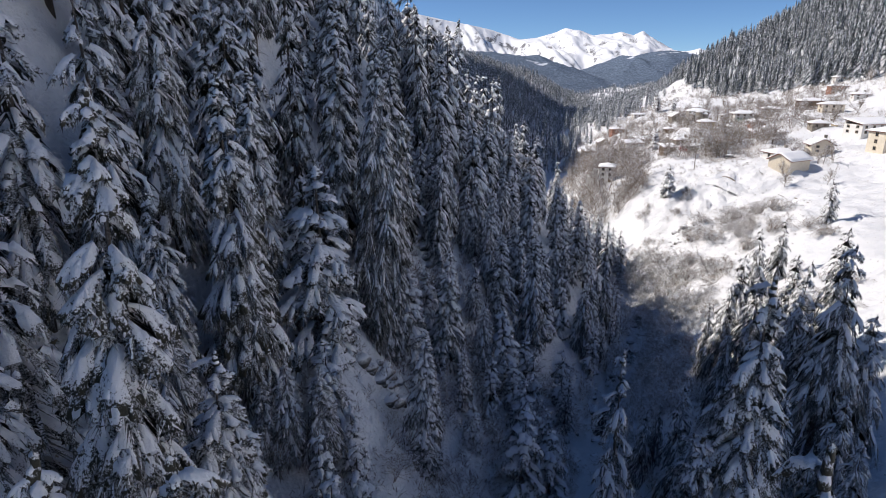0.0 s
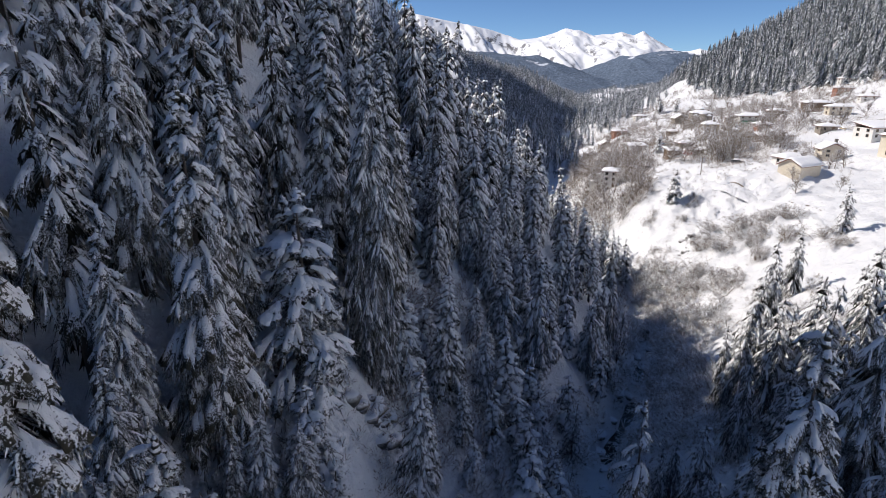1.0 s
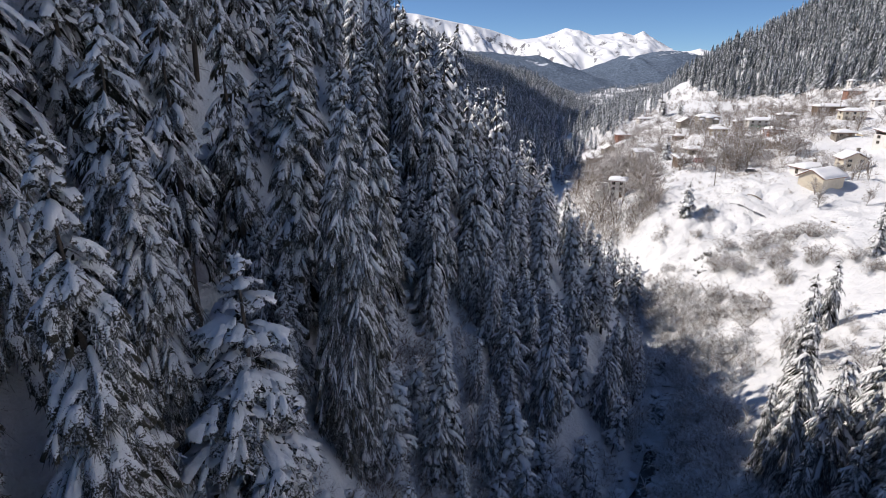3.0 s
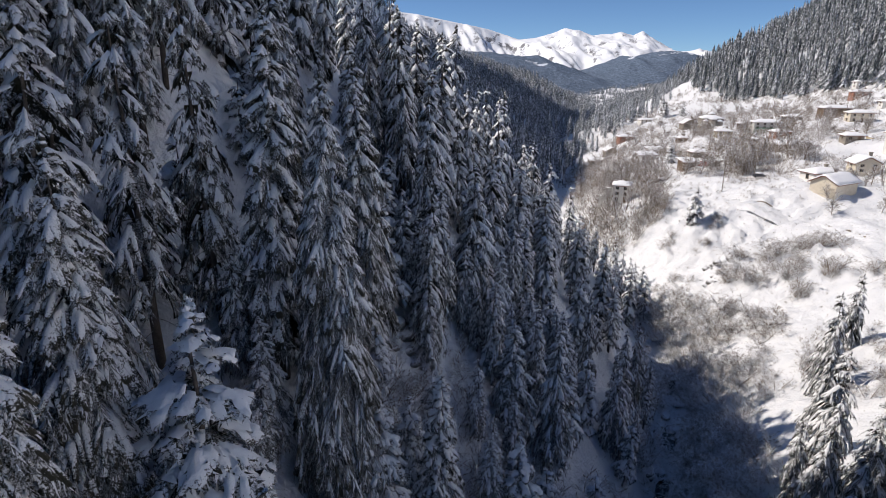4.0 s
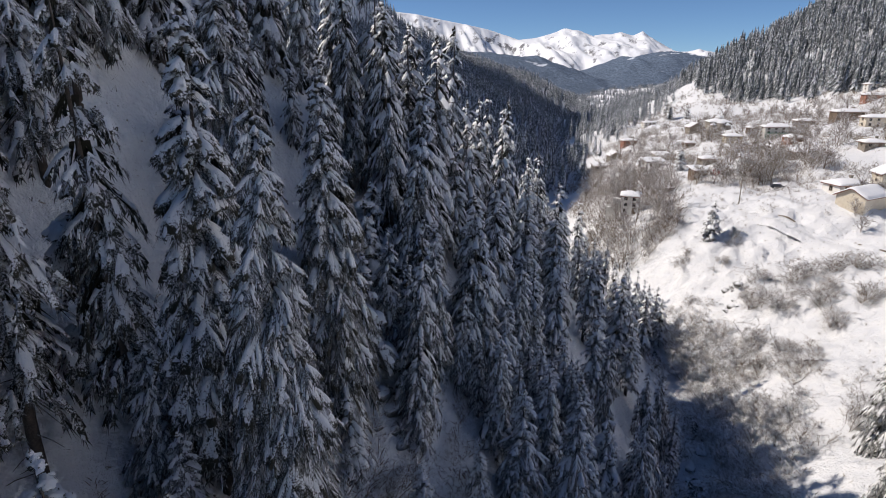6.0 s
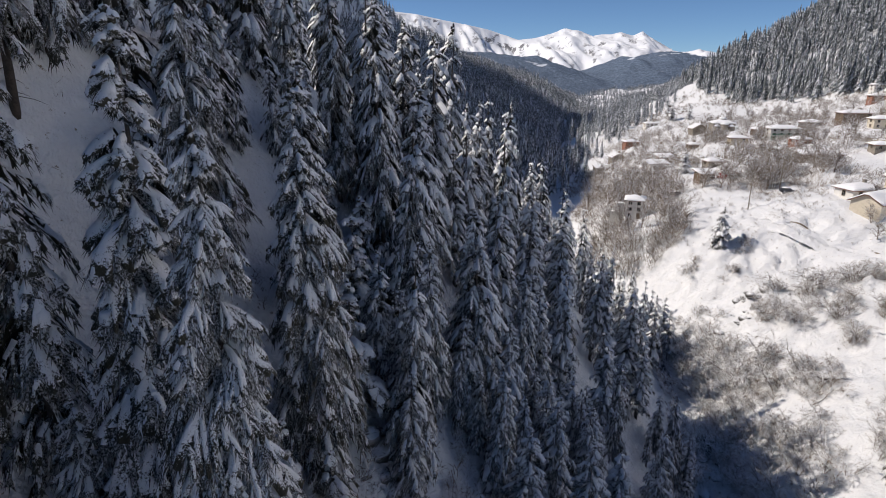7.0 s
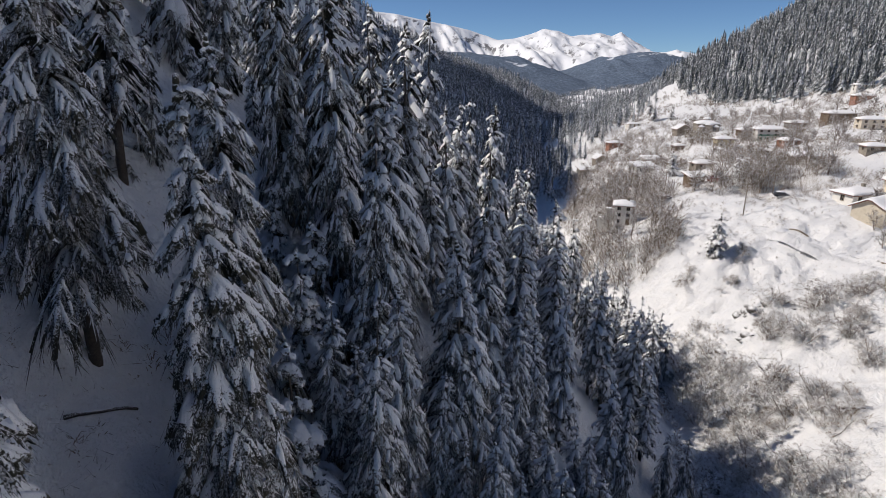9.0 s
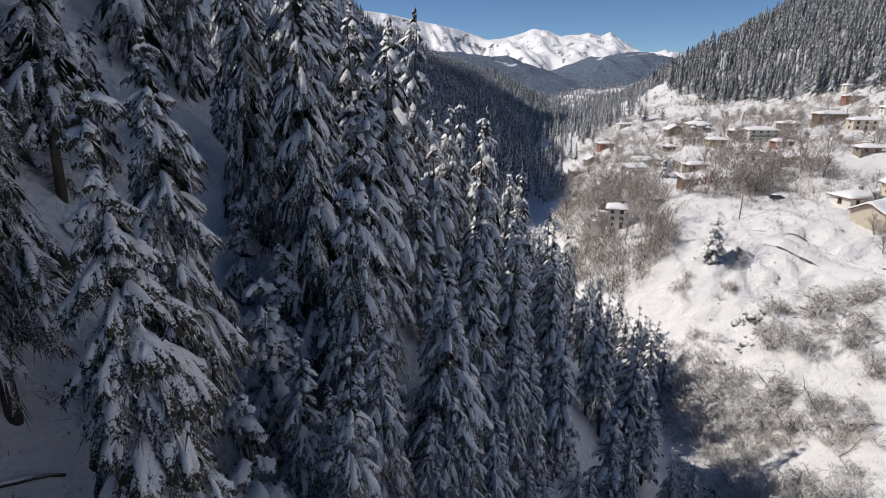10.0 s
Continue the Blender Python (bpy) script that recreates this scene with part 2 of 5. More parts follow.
def lump(shell, rs, centre, size, rows=4, cols=8, rough=0.18, mat=0, half=False):
    """A rough rounded lump; half leaves out the underside."""
    v, f = [], []
    lo = 0.02 if half else -0.5
    for i in range(rows + 1):
        la = math.pi * (lo + (0.5 - lo) * i / rows)
        for k in range(cols):
            lo_a = 2 * math.pi * (k + 0.5 * (i % 2)) / cols
            g = 1 + rs.normal(0, rough)
            v.append((math.cos(la) * math.cos(lo_a) * g * size[0] + centre[0], math.cos(la) * math.sin(lo_a) * g * size[1] + centre[1], math.sin(la) * g * size[2] + centre[2]))
    for i in range(rows):
        for k in range(cols):
            f.append((i * cols + k, i * cols + (k + 1) % cols, (i + 1) * cols + (k + 1) % cols, (i + 1) * cols + k))
    shell.add(v, f, mat)

# ---------------------------------------------------------------- ground, creek and mountains
def steps(lo, hi, fine_lo, fine_hi, fine, grow):
    mid = list(np.arange(fine_lo, fine_hi + 1e-6, fine))
    out, s = [], fine
    while mid[-1] < hi:
        s *= grow
        mid.append(mid[-1] + s)
    s = fine
    while mid[0] > lo:
        s *= grow
        mid.insert(0, mid[0] - s)
    return np.array(mid)


def sheet(name, xs, ys, zfun, mats, pick=None):
    X, Y = np.meshgrid(xs, ys)
    Z = zfun(X, Y)
    nx, ny = len(xs), len(ys)
    idx = np.arange(nx * ny).reshape(ny, nx)
    quads = np.stack((idx[:-1, :-1], idx[:-1, 1:], idx[1:, 1:], idx[1:, :-1]), -1).reshape(-1, 4)
    me = bpy.data.meshes.new(name)
    me.from_pydata(np.column_stack((X.ravel(), Y.ravel(), Z.ravel())).tolist(), [], quads.tolist())
    for m in mats:
        me.materials.append(m)
    if pick is not None:
        k = pick((X[:-1, :-1] + X[1:, 1:]) / 2, (Y[:-1, :-1] + Y[1:, 1:]) / 2)
        me.polygons.foreach_set("material_index", k.ravel().astype(int).tolist())
    me.polygons.foreach_set("use_smooth", [True] * len(me.polygons))
    me.update()
    return new(name, me)


XS = steps(-900, 3200, -40, 112, 1.2, 1.06)
YS = steps(-260, 4880, 22, 215, 1.2, 1.04)
tagged(sheet("ground", XS, YS, height, [M_SNOW_GROUND]), "snow-covered valley ground with steep slopes and soft drifts", "ground", kind="structure")

# the creek: dark open water between snowy banks
ky = np.arange(30, 235, 1.5)
kx = creek_x(ky)
kz = np.interp(ky, CREEK_Y, CREEK_Z) - 0.75
kw = 1.0 + 0.45 * np.sin(ky / 3.3) + 0.3 * np.sin(ky / 1.7) + 1.0 * np.exp(-((ky - 88) / 8) ** 2)
creek = Shell()
creek.add(np.stack((np.column_stack((kx - kw, ky, kz)), np.column_stack((kx + kw, ky, kz))), 1), [(2 * i, 2 * i + 1, 2 * i + 3, 2 * i + 2) for i in range(len(ky) - 1)])
tagged(part("water", creek, M_WATER), "dark shallow creek between snowy banks", "creek", kind="structure")


# far mountains
def ridged(x, y, size, seed):
    out, amp = 0.0, 1.0
    for k in range(5):
        out = out + amp * (1 - np.abs(wave(x, y, size, seed + k)))
        size, amp = size * 0.5, amp * 0.5
    return out / 1.9


PEAK_X = (-400, -173, 24, 142, 261, 341, 421, 541, 660, 758, 856, 955, 1057, 1156, 1253, 1302, 1342, 1407, 1455, 1539, 1624, 1706, 1803, 1886, 2300)
PEAK_Z = (480, 456, 416, 394, 371, 353, 327, 289, 301, 327, 357, 353, 316, 319, 342, 327, 319, 349, 304, 271, 222, 207, 226, 207, 150)


def peaks(x, y):
    v = np.clip((y - 3350) / 950, 0, 1.0)
    back = np.clip((y - 4300) / 400, 0, 1)
    bend = x + 200 * wave(x, y, 900, 31) * (1 - v) + 0.25 * (4300 - y) * (1 - back)
    top = np.interp(bend, PEAK_X, PEAK_Z)
    rg = ridged(x * 0.9 + 0.4 * y, y * 0.4, 520, 50) - 0.55
    ribs = np.abs(wave(x + 0.25 * y, 0.12 * y, 95, 66)) * np.clip((640 - x) / 200, 0, 1)
    return (top + 30) * v ** 0.85 * (1 - 0.55 * back) - 30 + rg * 330 * v ** 0.6 * (1 - v) ** 0.6 - 75 * ribs * v * (1 - v) ** 0.6 + 4 * wave(x, y, 75, 61) * v * (1 - v)


FOOT_X = (-200, 42, 198, 368, 433, 487, 567, 621, 673, 749, 820, 858, 955, 1032, 1085, 1192, 1350, 1700)
FOOT_Z = (170, 165, 155, 136, 140, 116, 91, 68, 86, 111, 141, 131, 153, 158, 151, 134, 120, 90)


def foothills(x, y):
    v = np.clip((y - 2000) / 800, 0, 1.0)
    back = np.clip((y - 2800) / 400, 0, 1)
    bend = x + 60 * wave(x, y, 500, 71) * (1 - v)
    rg = ridged(x + 0.5 * y, y * 0.6, 260, 80) - 0.55
    return (np.interp(bend, FOOT_X, FOOT_Z) + 20) * np.sin(v * math.pi / 2) ** 1.1 * (1 - 0.9 * back) - 22 + rg * 70 * v * (1 - v) ** 0.6 + 3 * wave(x, y, 28, 91) * v


m, t, b = material("mountain_snow", 0.6)
n1, n2 = noise_node(t, 0.012, 8, 0.65, "World"), noise_node(t, 0.09, 5, 0.6, "World")
rock_fac = sums(t, "MULTIPLY", ramp(t, n1, [(0.54, (0, 0, 0)), (0.60, (1, 1, 1))]), sums(t, "SUBTRACT", 1.0, upward(t, 0.72, 0.90)))
t.links.new(mixed(t, rock_fac, (0.86, 0.87, 0.89), (0.16, 0.16, 0.17)), b.inputs["Base Color"])
bump(t, b, sums(t, "ADD", n1, sums(t, "MULTIPLY", n2, 0.3)), 0.6, 14.0)
M_PEAK = m
# aerial haze is painted in: forest and snow tones are shifted to blue
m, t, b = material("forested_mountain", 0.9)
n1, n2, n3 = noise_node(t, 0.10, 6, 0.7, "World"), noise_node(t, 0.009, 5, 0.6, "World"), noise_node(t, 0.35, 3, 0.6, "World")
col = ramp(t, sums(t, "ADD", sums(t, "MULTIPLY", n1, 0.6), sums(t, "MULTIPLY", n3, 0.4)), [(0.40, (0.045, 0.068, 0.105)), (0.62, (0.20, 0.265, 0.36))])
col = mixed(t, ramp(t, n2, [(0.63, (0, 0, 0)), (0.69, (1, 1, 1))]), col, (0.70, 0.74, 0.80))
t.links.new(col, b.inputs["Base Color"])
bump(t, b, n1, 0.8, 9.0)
M_FOOT_HAZED = m
tagged(sheet("mountain_range", np.arange(-400, 2320, 12.0), np.arange(3350, 4720, 14.0), peaks, [M_PEAK]), "distant snow-covered mountain range with rounded peaks", "mountain", kind="structure")
tagged(sheet("forested_foothills", np.arange(-200, 1720, 11.0), np.arange(2000, 3220, 12.0), foothills, [M_FOOT_HAZED]), "distant dark forested foothills dusted with snow, blue haze in their colour", "hill", kind="structure")

# ---------------------------------------------------------------- snow-laden firs
UP = np.array([0, 0, 1.0])


CLUMP_FACES = [(0, 1 + k, 1 + (k + 1) % 5) for k in range(5)]
CLUMP_RING = np.arange(5) * 2 * math.pi / 5


def clump(snow, rs, c, t, s, u, r):
    """A small irregular lump of snow, longer along the spray."""
    g = rs.uniform(0.65, 1.4, (5, 1)) * r
    a = (CLUMP_RING + rs.uniform(0, 1.2))[:, None]
    ring = c + g * (1.6 * np.cos(a) * t + 0.9 * np.sin(a) * s) - u * r * rs.uniform(0.0, 0.55, (5, 1))
    snow.add(np.concatenate(((c + u * r * rs.uniform(0.6, 1.1) + t * r * rs.uniform(-0.4, 0.4))[None], ring)), CLUMP_FACES)


ROLL = np.array(((-1.0, -0.45), (0.0, 1.0), (1.0, -0.45)))
ROLL_FINE = np.array(((-0.95, -0.6), (-0.75, 0.55), (0.05, 1.0), (0.75, 0.55), (0.95, -0.6)))


def finger(snow, green, rs, pts, rad, wide, ring, snowy=True):
    """One hanging spray: a fringe of needles and the tongue of snow that lies along it."""
    t = unit(np.gradient(pts, axis=0))
    s = unit(np.cross(t, UP))
    u = np.cross(s, t)
    n = len(pts)
    if snowy:
        q = np.linspace(0, 1, n)
        soft = lambda lo, hi: np.convolve(np.pad(rs.uniform(lo, hi, n), 1, "edge"), (0.25, 0.5, 0.25), "valid")
        half = rad * (0.40 + 0.55 * np.sin(math.pi * (0.1 + 0.72 * q))) * soft(0.35, 1.6)
        rise = rad * soft(0.2, 1.35) * (1 - 0.35 * q)
        mid = pts + s * (0.3 * rad * soft(-1, 1))[:, None] + u * 0.03
        prof = ROLL_FINE if ring > 5 else ROLL
        c = len(prof)
        v = mid[:, None] + (prof[None, :, 0] * half[:, None])[..., None] * s[:, None] + (prof[None, :, 1] * rise[:, None])[..., None] * u[:, None]
        v = np.concatenate((v.reshape(-1, 3), (pts[-1] + t[-1] * rad * rs.uniform(0.2, 0.8))[None]))
        faces = []
        for i in range(n - 1):
            if rs.uniform() < (0.14 if n > 4 else 0.28):
                continue
            k = c * i
            faces.extend((k + j, k + j + 1, k + c + j + 1, k + c + j) for j in range(c - 1))
        k = c * (n - 1)
        faces.extend((k + j, k + j + 1, k + c) for j in range(c - 1))
        snow.add(v, faces)
        if rs.uniform() < (0.5 if ring > 5 else 0.85):
            i = rs.randint(0, n - 1)
            clump(snow, rs, pts[i] + (pts[i + 1] - pts[i]) * rs.uniform() + u[i] * rad * 0.4, t[i], s[i], 0.5 * u[i] + 0.5 * UP, rad * rs.uniform(0.6, 1.25))
    v, f, vw, fw = [], [], [], []
    for i in range(n - 1):
        a, b = pts[i], pts[i + 1]
        seg = b - a
        w = wide * (1.0 - 0.35 * i / n)
        for side in (-1, 1):
            for q in (0.0, 0.35, 0.7) if ring > 5 else (0.0, 0.5):
                o = a + seg * q
                g = rs.uniform(0.6, 1.4)
                tip = o + seg * rs.uniform(0.5, 1.1) + s[i] * side * w * g - UP * w * rs.uniform(0.15, 0.8)
                vv, ff = (vw, fw) if rs.uniform() < 0.14 else (v, f)
                m = len(vv)
                vv.extend((o, o + seg * (0.36 if ring > 5 else 0.5), tip))
                ff.append((m, m + 1, m + 2))
    m = len(v)
    v.extend((pts[-2] + s[-1] * wide * 0.35, pts[-2] - s[-1] * wide * 0.35, pts[-1] + (pts[-1] - pts[-2]) * 0.55 - UP * wide * 0.3))
    f.append((m, m + 1, m + 2))
    green.add(v, f)
    if fw:
        snow.add(vw, fw)


def bough(snow, green, rs, z, phi, length, droop, rad, detail):
    wide = rad * 0.8 + 0.08 + 0.04 * length
    out = np.array([math.cos(phi), math.sin(phi), 0.0])
    side = np.array([-out[1], out[0], 0.0])
    nseg, fingers, ring = detail
    q = np.linspace(0, 1, nseg + 1)
    curve = rs.uniform(-0.14, 0.14)
    fall = 0.20 + 0.82 * droop
    sp = out * (length * q * (1 - 0.30 * droop * q))[:, None] + side * (curve * length * q * q)[:, None] + UP * (z + length * (0.10 * q * (1 - droop) - fall * q ** 1.7))[:, None]
    k0 = 1 if nseg > 3 else 0
    finger(snow, green, rs, sp[k0:], rad * 1.15, wide, ring, rs.uniform() > 0.06)
    for j in range(fingers):
        sgn = -1 if j % 2 else 1
        s0 = 0.22 + 0.6 * (j + rs.uniform(0, 0.8)) / max(fingers, 1)
        at = np.array([np.interp(s0, q, sp[:, c]) for c in range(3)])
        ln = length * (0.22 + 0.34 * (1 - s0)) * rs.uniform(0.75, 1.3)
        way = unit(out * 0.62 + side * sgn * rs.uniform(0.35, 0.85) - UP * (0.25 + 0.9 * droop) * rs.uniform(0.6, 1.3))
        w = np.linspace(0, 1, max(nseg - 3, 3))[:, None]
        pts = at + way * ln * w - UP * ln * (0.2 + 0.5 * droop) * w * w
        finger(snow, green, rs, pts, rad * rs.uniform(0.5, 0.95), wide * 0.8, ring, rs.uniform() > 0.12)
    # a bare dark spray beneath
    g, f = [], []
    for j in range(4):
        w = side * (j - 1.5 + rs.uniform(-0.4, 0.4)) * length * 0.17
        p0, p1 = out * length * 0.05 + UP * (z - 0.25), out * length * rs.uniform(0.5, 0.75) + w + UP * (z - length * (0.25 + 0.6 * droop) - 0.2)
        g.extend((p0 + 0.5 * w + side * 0.05 * length, p0 + 0.5 * w - side * 0.05 * length, p1))
        f.append((3 * j, 3 * j + 1, 3 * j + 2))
    green.add(g, f)


def fir_shapes(seed, tall, radius, whorls, per, detail, clear=0.12, load=1.0, droop=0.7, ragged=0.25):
    """Trunk, needles and snow of one fir."""
    rs = np.random.RandomState(seed)
    trunk, green, snow = Shell(), Shell(), Shell()
    hs = np.linspace(0, tall, 9)
    bend = np.cumsum(rs.normal(0, 0.03, (9, 2)), axis=0)
    bend[0] = 0
    pts = np.column_stack((bend, hs))
    pts[0, 2] = -1.5
    tube(trunk, pts, 0.013 * tall * (1 - hs / tall) ** 1.1 + 0.02, 8)
    for j in range(int(7 * clear / 0.12)):
        z = tall * rs.uniform(0.05, clear + 0.15)
        ph = rs.uniform(0, 6.28)
        d = np.array([math.cos(ph), math.sin(ph), -0.25])
        ln = rs.uniform(0.5, 1.9)
        tube(trunk, [UP * z, UP * z + d * ln * 0.6, UP * z + d * ln - UP * 0.12 * ln], (0.035, 0.025, 0.008), 3)
    lop = rs.uniform(0, 6.28)
    for i in range(whorls):
        h = clear + (0.985 - clear) * (max(0.0, i + rs.uniform(-0.3, 0.3)) / (whorls - 1)) ** 0.80
        h = min(max(h, clear), 0.985)
        top = 1 - h
        prof = radius * min(1.0, 0.08 + 1.2 * top ** 0.72) * (0.72 if h < clear + 0.08 else 1.0)
        n = max(3, int(round(per * (0.55 + 0.6 * min(1, top * 1.6)))))
        turn = rs.uniform(0, 6.28)
        for j in range(n):
            if rs.uniform() < ragged * 0.5:
                continue
            ph = turn + 2 * math.pi * j / n + rs.normal(0, 0.22)
            ln = 1.12 * prof * rs.uniform(1 - ragged, 1 + ragged) * (1 + 0.14 * math.cos(ph - lop))
            dr = min(1.0, max(0.0, droop * (0.25 + 0.95 * top ** 0.6) * rs.uniform(0.7, 1.25)))
            rad = load * (0.078 + 0.028 * ln) * rs.uniform(0.8, 1.25)
            bough(snow, green, rs, min(h * tall + rs.normal(0, 0.75 * tall / whorls), tall * 0.985), ph, max(ln, 0.3), dr, rad, detail)
    for j in range(3):
        lump(snow, rs, (rs.normal(0, 0.05), rs.normal(0, 0.05), tall * (0.975 + 0.012 * j)), (0.20 - 0.045 * j, 0.20 - 0.045 * j, 0.24), 3, 6, 0.15)
    tube(trunk, [(0, 0, tall * 0.97), (0, 0, tall + 0.35)], (0.03, 0.008), 4)
    return trunk, green, snow


def fir(seed, label, **kw):
    ob = thing("fir_tree", label, "fir tree", "snowy firs")
    trunk, green, snow = fir_shapes(seed, **kw)
    part("trunk", trunk, M_BARK, ob)
    part("crown", green, M_NEEDLE, ob)
    part("snow_load", snow, M_SNOW_TREE, ob, "thick snow lying on the boughs")
    ob["tall"] = kw["tall"]
    SHAPES[ob.name] = (trunk, green, snow)
    return ob


SHAPES = {}


def join_fir(shell, ob, x, y, tall, wide, turn):
    """Adds a fir like ob to a joined wood."""
    s = tall / ob["tall"]
    c, q = math.cos(turn), math.sin(turn)
    rot = np.array([[c, -q, 0], [q, c, 0], [0, 0, 1]]) * np.array([[s * wide], [s * wide], [s]])
    at = np.array([x, y, float(height(x, y)) - 0.1])
    for k, sh in enumerate(SHAPES[ob.name]):
        v = np.concatenate(sh.v) @ rot.T + at
        off = shell.n
        shell.v.append(v)
        shell.f.extend([tuple(i + off for i in f) for f in sh.f])
        shell.k.extend([k] * len(sh.f))
        shell.n += len(v)


# ---------------------------------------------------------------- leafless trees and shrubs
def ribbon(shell, pts, width, side):
    """A flat tapering strip: a thin twig."""
    n = len(pts)
    w = np.linspace(1, 0.35, n)[:, None] * width * 0.5 * side
    shell.add(np.concatenate((pts - w, pts + w)), [(i, i + 1, n + i + 1, n + i) for i in range(n - 1)])


def bare_shapes(seed, tall, spread, stems, twigs, arch, thick, fine=1.0, snowy=0.5):
    rs = np.random.RandomState(seed)
    wood, snow = Shell(), Shell()

    def limb(p, d, ln, r, depth):
        n = 5 if depth < 1 else 4 if depth < 2 else 3
        q = np.linspace(0, 1, n)[:, None]
        side = unit(rs.normal(0, 1, 3))
        sag = arch * (0.12, 0.3, 0.45, 0.6)[depth]
        pts = p + d * ln * q + side * ln * 0.14 * q * q - UP * ln * sag * q * q
        flat = unit(np.cross(d, rs.normal(0, 1, 3)))
        if depth < 2:
            tube(wood, pts, r * np.linspace(1, 0.5, n), 5 if depth == 0 else 3, 0, False)
            if depth == 1:
                ribbon(snow, pts + UP * r * 1.1, 2.6 * r, unit(np.cross(d, UP)))
        elif depth == 2:
            ribbon(wood, pts, 2 * r, flat)
            if rs.uniform() < snowy + 0.3:
                ribbon(snow, pts + UP * r * 1.2, 2.6 * r, unit(np.cross(d, UP)))
        else:
            tip = pts[-1]
            (snow if rs.uniform() < snowy else wood).add((pts[0] - flat * r * 1.3, pts[0] + flat * r * 1.3, tip), [(0, 1, 2)])
            return
        kids = (int(twigs * 1.5), twigs, int(twigs * fine))[depth]
        for j in range(kids):
            s0 = rs.uniform(0.22, 1.0)
            at = np.array([np.interp(s0, q[:, 0], pts[:, c]) for c in range(3)])
            way = unit(d * 0.9 + rs.normal(0, 0.55, 3) + UP * 0.3 * (1 - arch))
            limb(at, way, ln * rs.uniform(0.35, 0.65), max(r * 0.5, 0.03), depth + 1)

    for j in range(stems):
        ph = rs.uniform(0, 6.28)
        lean = rs.uniform(0.15, 1.0) * spread
        d = unit(np.array([math.cos(ph) * lean, math.sin(ph) * lean, 1.0]))
        limb(np.array([math.cos(ph), math.sin(ph), 0]) * 0.12 * stems ** 0.5 - UP * 0.4, d, tall * rs.uniform(0.55, 0.9), thick * rs.uniform(0.7, 1.1), 0)
    return wood, snow


def bare(seed, name, label, category, group, **kw):
    ob = thing(name, label, category, group)
    wood, snow = bare_shapes(seed, **kw)
    part("branch_work", wood, M_TWIG, ob)
    part("snow_load", snow, M_SNOW_TWIG, ob, "thin snow along the twigs")
    ob["tall"] = kw["tall"]
    return ob



# firs that stand out, zone by zone up the valley: x, y, height
FIRS_1 = (
    (-8.6, 9.7, 25.6), (-6.7, 11.8, 26.4), (11.4, 13.2, 35.9), (-13, 19.5, 31.1), (-11.9, 26.4, 19.2), (-15.7, 29, 11.8),
    (-16.3, 29.1, 13.8), (-17.5, 33.3, 16.2), (19, 36.2, 25.7), (23, 36.5, 35.8), (-20, 39, 18.8), (-14.2, 40, 8.3),
    (-9.8, 40.4, 10.5), (-12.5, 40.6, 9.5), (35.1, 41.1, 11), (14.8, 42, 28.3), (-24, 42, 29.6), (-7.7, 42.2, 8),
    (-16.1, 43.4, 26.1), (-9.9, 44, 10), (35.6, 44.6, 14),
)
FIRS_2 = (
    (28, 47, 12), (32.4, 47.2, 14), (24.3, 47.4, 16.1), (-23, 48, 24), (-16.3, 49.8, 21.5), (-11.3, 50, 17.6),
    (-1.8, 51, 16.2), (39, 51, 24.2), (42.2, 51, 16), (-20, 53, 24.8), (37.7, 53.2, 15), (26.5, 53.2, 10),
    (30.7, 53.3, 12), (33.7, 54.7, 16), (41.2, 54.8, 14), (26.8, 55.8, 14.6), (-14, 56, 14.8), (3.5, 58, 6),
    (41, 58.1, 16), (12.3, 58.7, 11.2), (-12.4, 61.3, 10.1), (41.1, 61.3, 16), (25.2, 61.7, 10),
)
FIRS_3 = (
    (38.8, 62.5, 12), (2.4, 62.7, 9), (27, 62.8, 9.1), (-20.5, 64.2, 27.2), (10, 64.2, 10), (-4.1, 64.4, 11.3),
    (-6.8, 64.5, 33.8), (-12.5, 64.5, 11.8), (35.1, 64.8, 12), (0.4, 66, 16.8), (-15.5, 67.1, 10.7), (44.4, 67.1, 18),
    (-4.7, 67.5, 8), (49, 67.5, 17), (-17.3, 68.8, 28), (-12.6, 69, 28.9), (51.2, 69.2, 18), (-2.2, 69.4, 8),
    (46, 70.7, 17), (5.6, 70.9, 10), (41.3, 71, 16), (52.8, 72.7, 15.1), (9.2, 73, 6.1), (48, 73.6, 15.9),
    (39.1, 73.8, 15), (45.1, 74.2, 13), (5.8, 74.5, 9.4), (18, 74.5, 11),
)
FIRS_4 = (
    (38.6, 76.4, 12), (-7, 78.6, 27.2), (4.8, 79.3, 10), (43.7, 79.5, 17.1), (8.8, 79.6, 9), (-0.8, 81.5, 11.8),
    (14.1, 83.2, 19.2), (-1, 83.2, 20), (-15.5, 83.5, 23.2), (8.9, 83.9, 14), (-0.8, 85.4, 14.7), (-8.5, 86, 22.6),
    (-1.6, 86.6, 12.5), (47.3, 86.9, 14),
)
FIRS_5 = (
    (-3.7, 88.1, 12.4), (7.1, 88.5, 13), (-2.7, 89.5, 9), (9.3, 89.7, 11), (0.7, 90, 16.3), (12.7, 90, 15),
    (5.2, 90.4, 8.9), (3.6, 92, 11.7), (16.3, 92.8, 14), (-1.3, 93, 25.1), (12.1, 93.7, 13), (8.3, 93.8, 14),
    (5.5, 94, 21.9), (17.7, 94.3, 13), (-18.3, 94.8, 19.6), (4.2, 95.5, 19), (25.1, 95.7, 13), (16.2, 95.9, 13),
    (-3.5, 97, 28.8), (11.4, 97.6, 8.9), (15.9, 97.8, 13), (8.8, 98, 8.1),
)
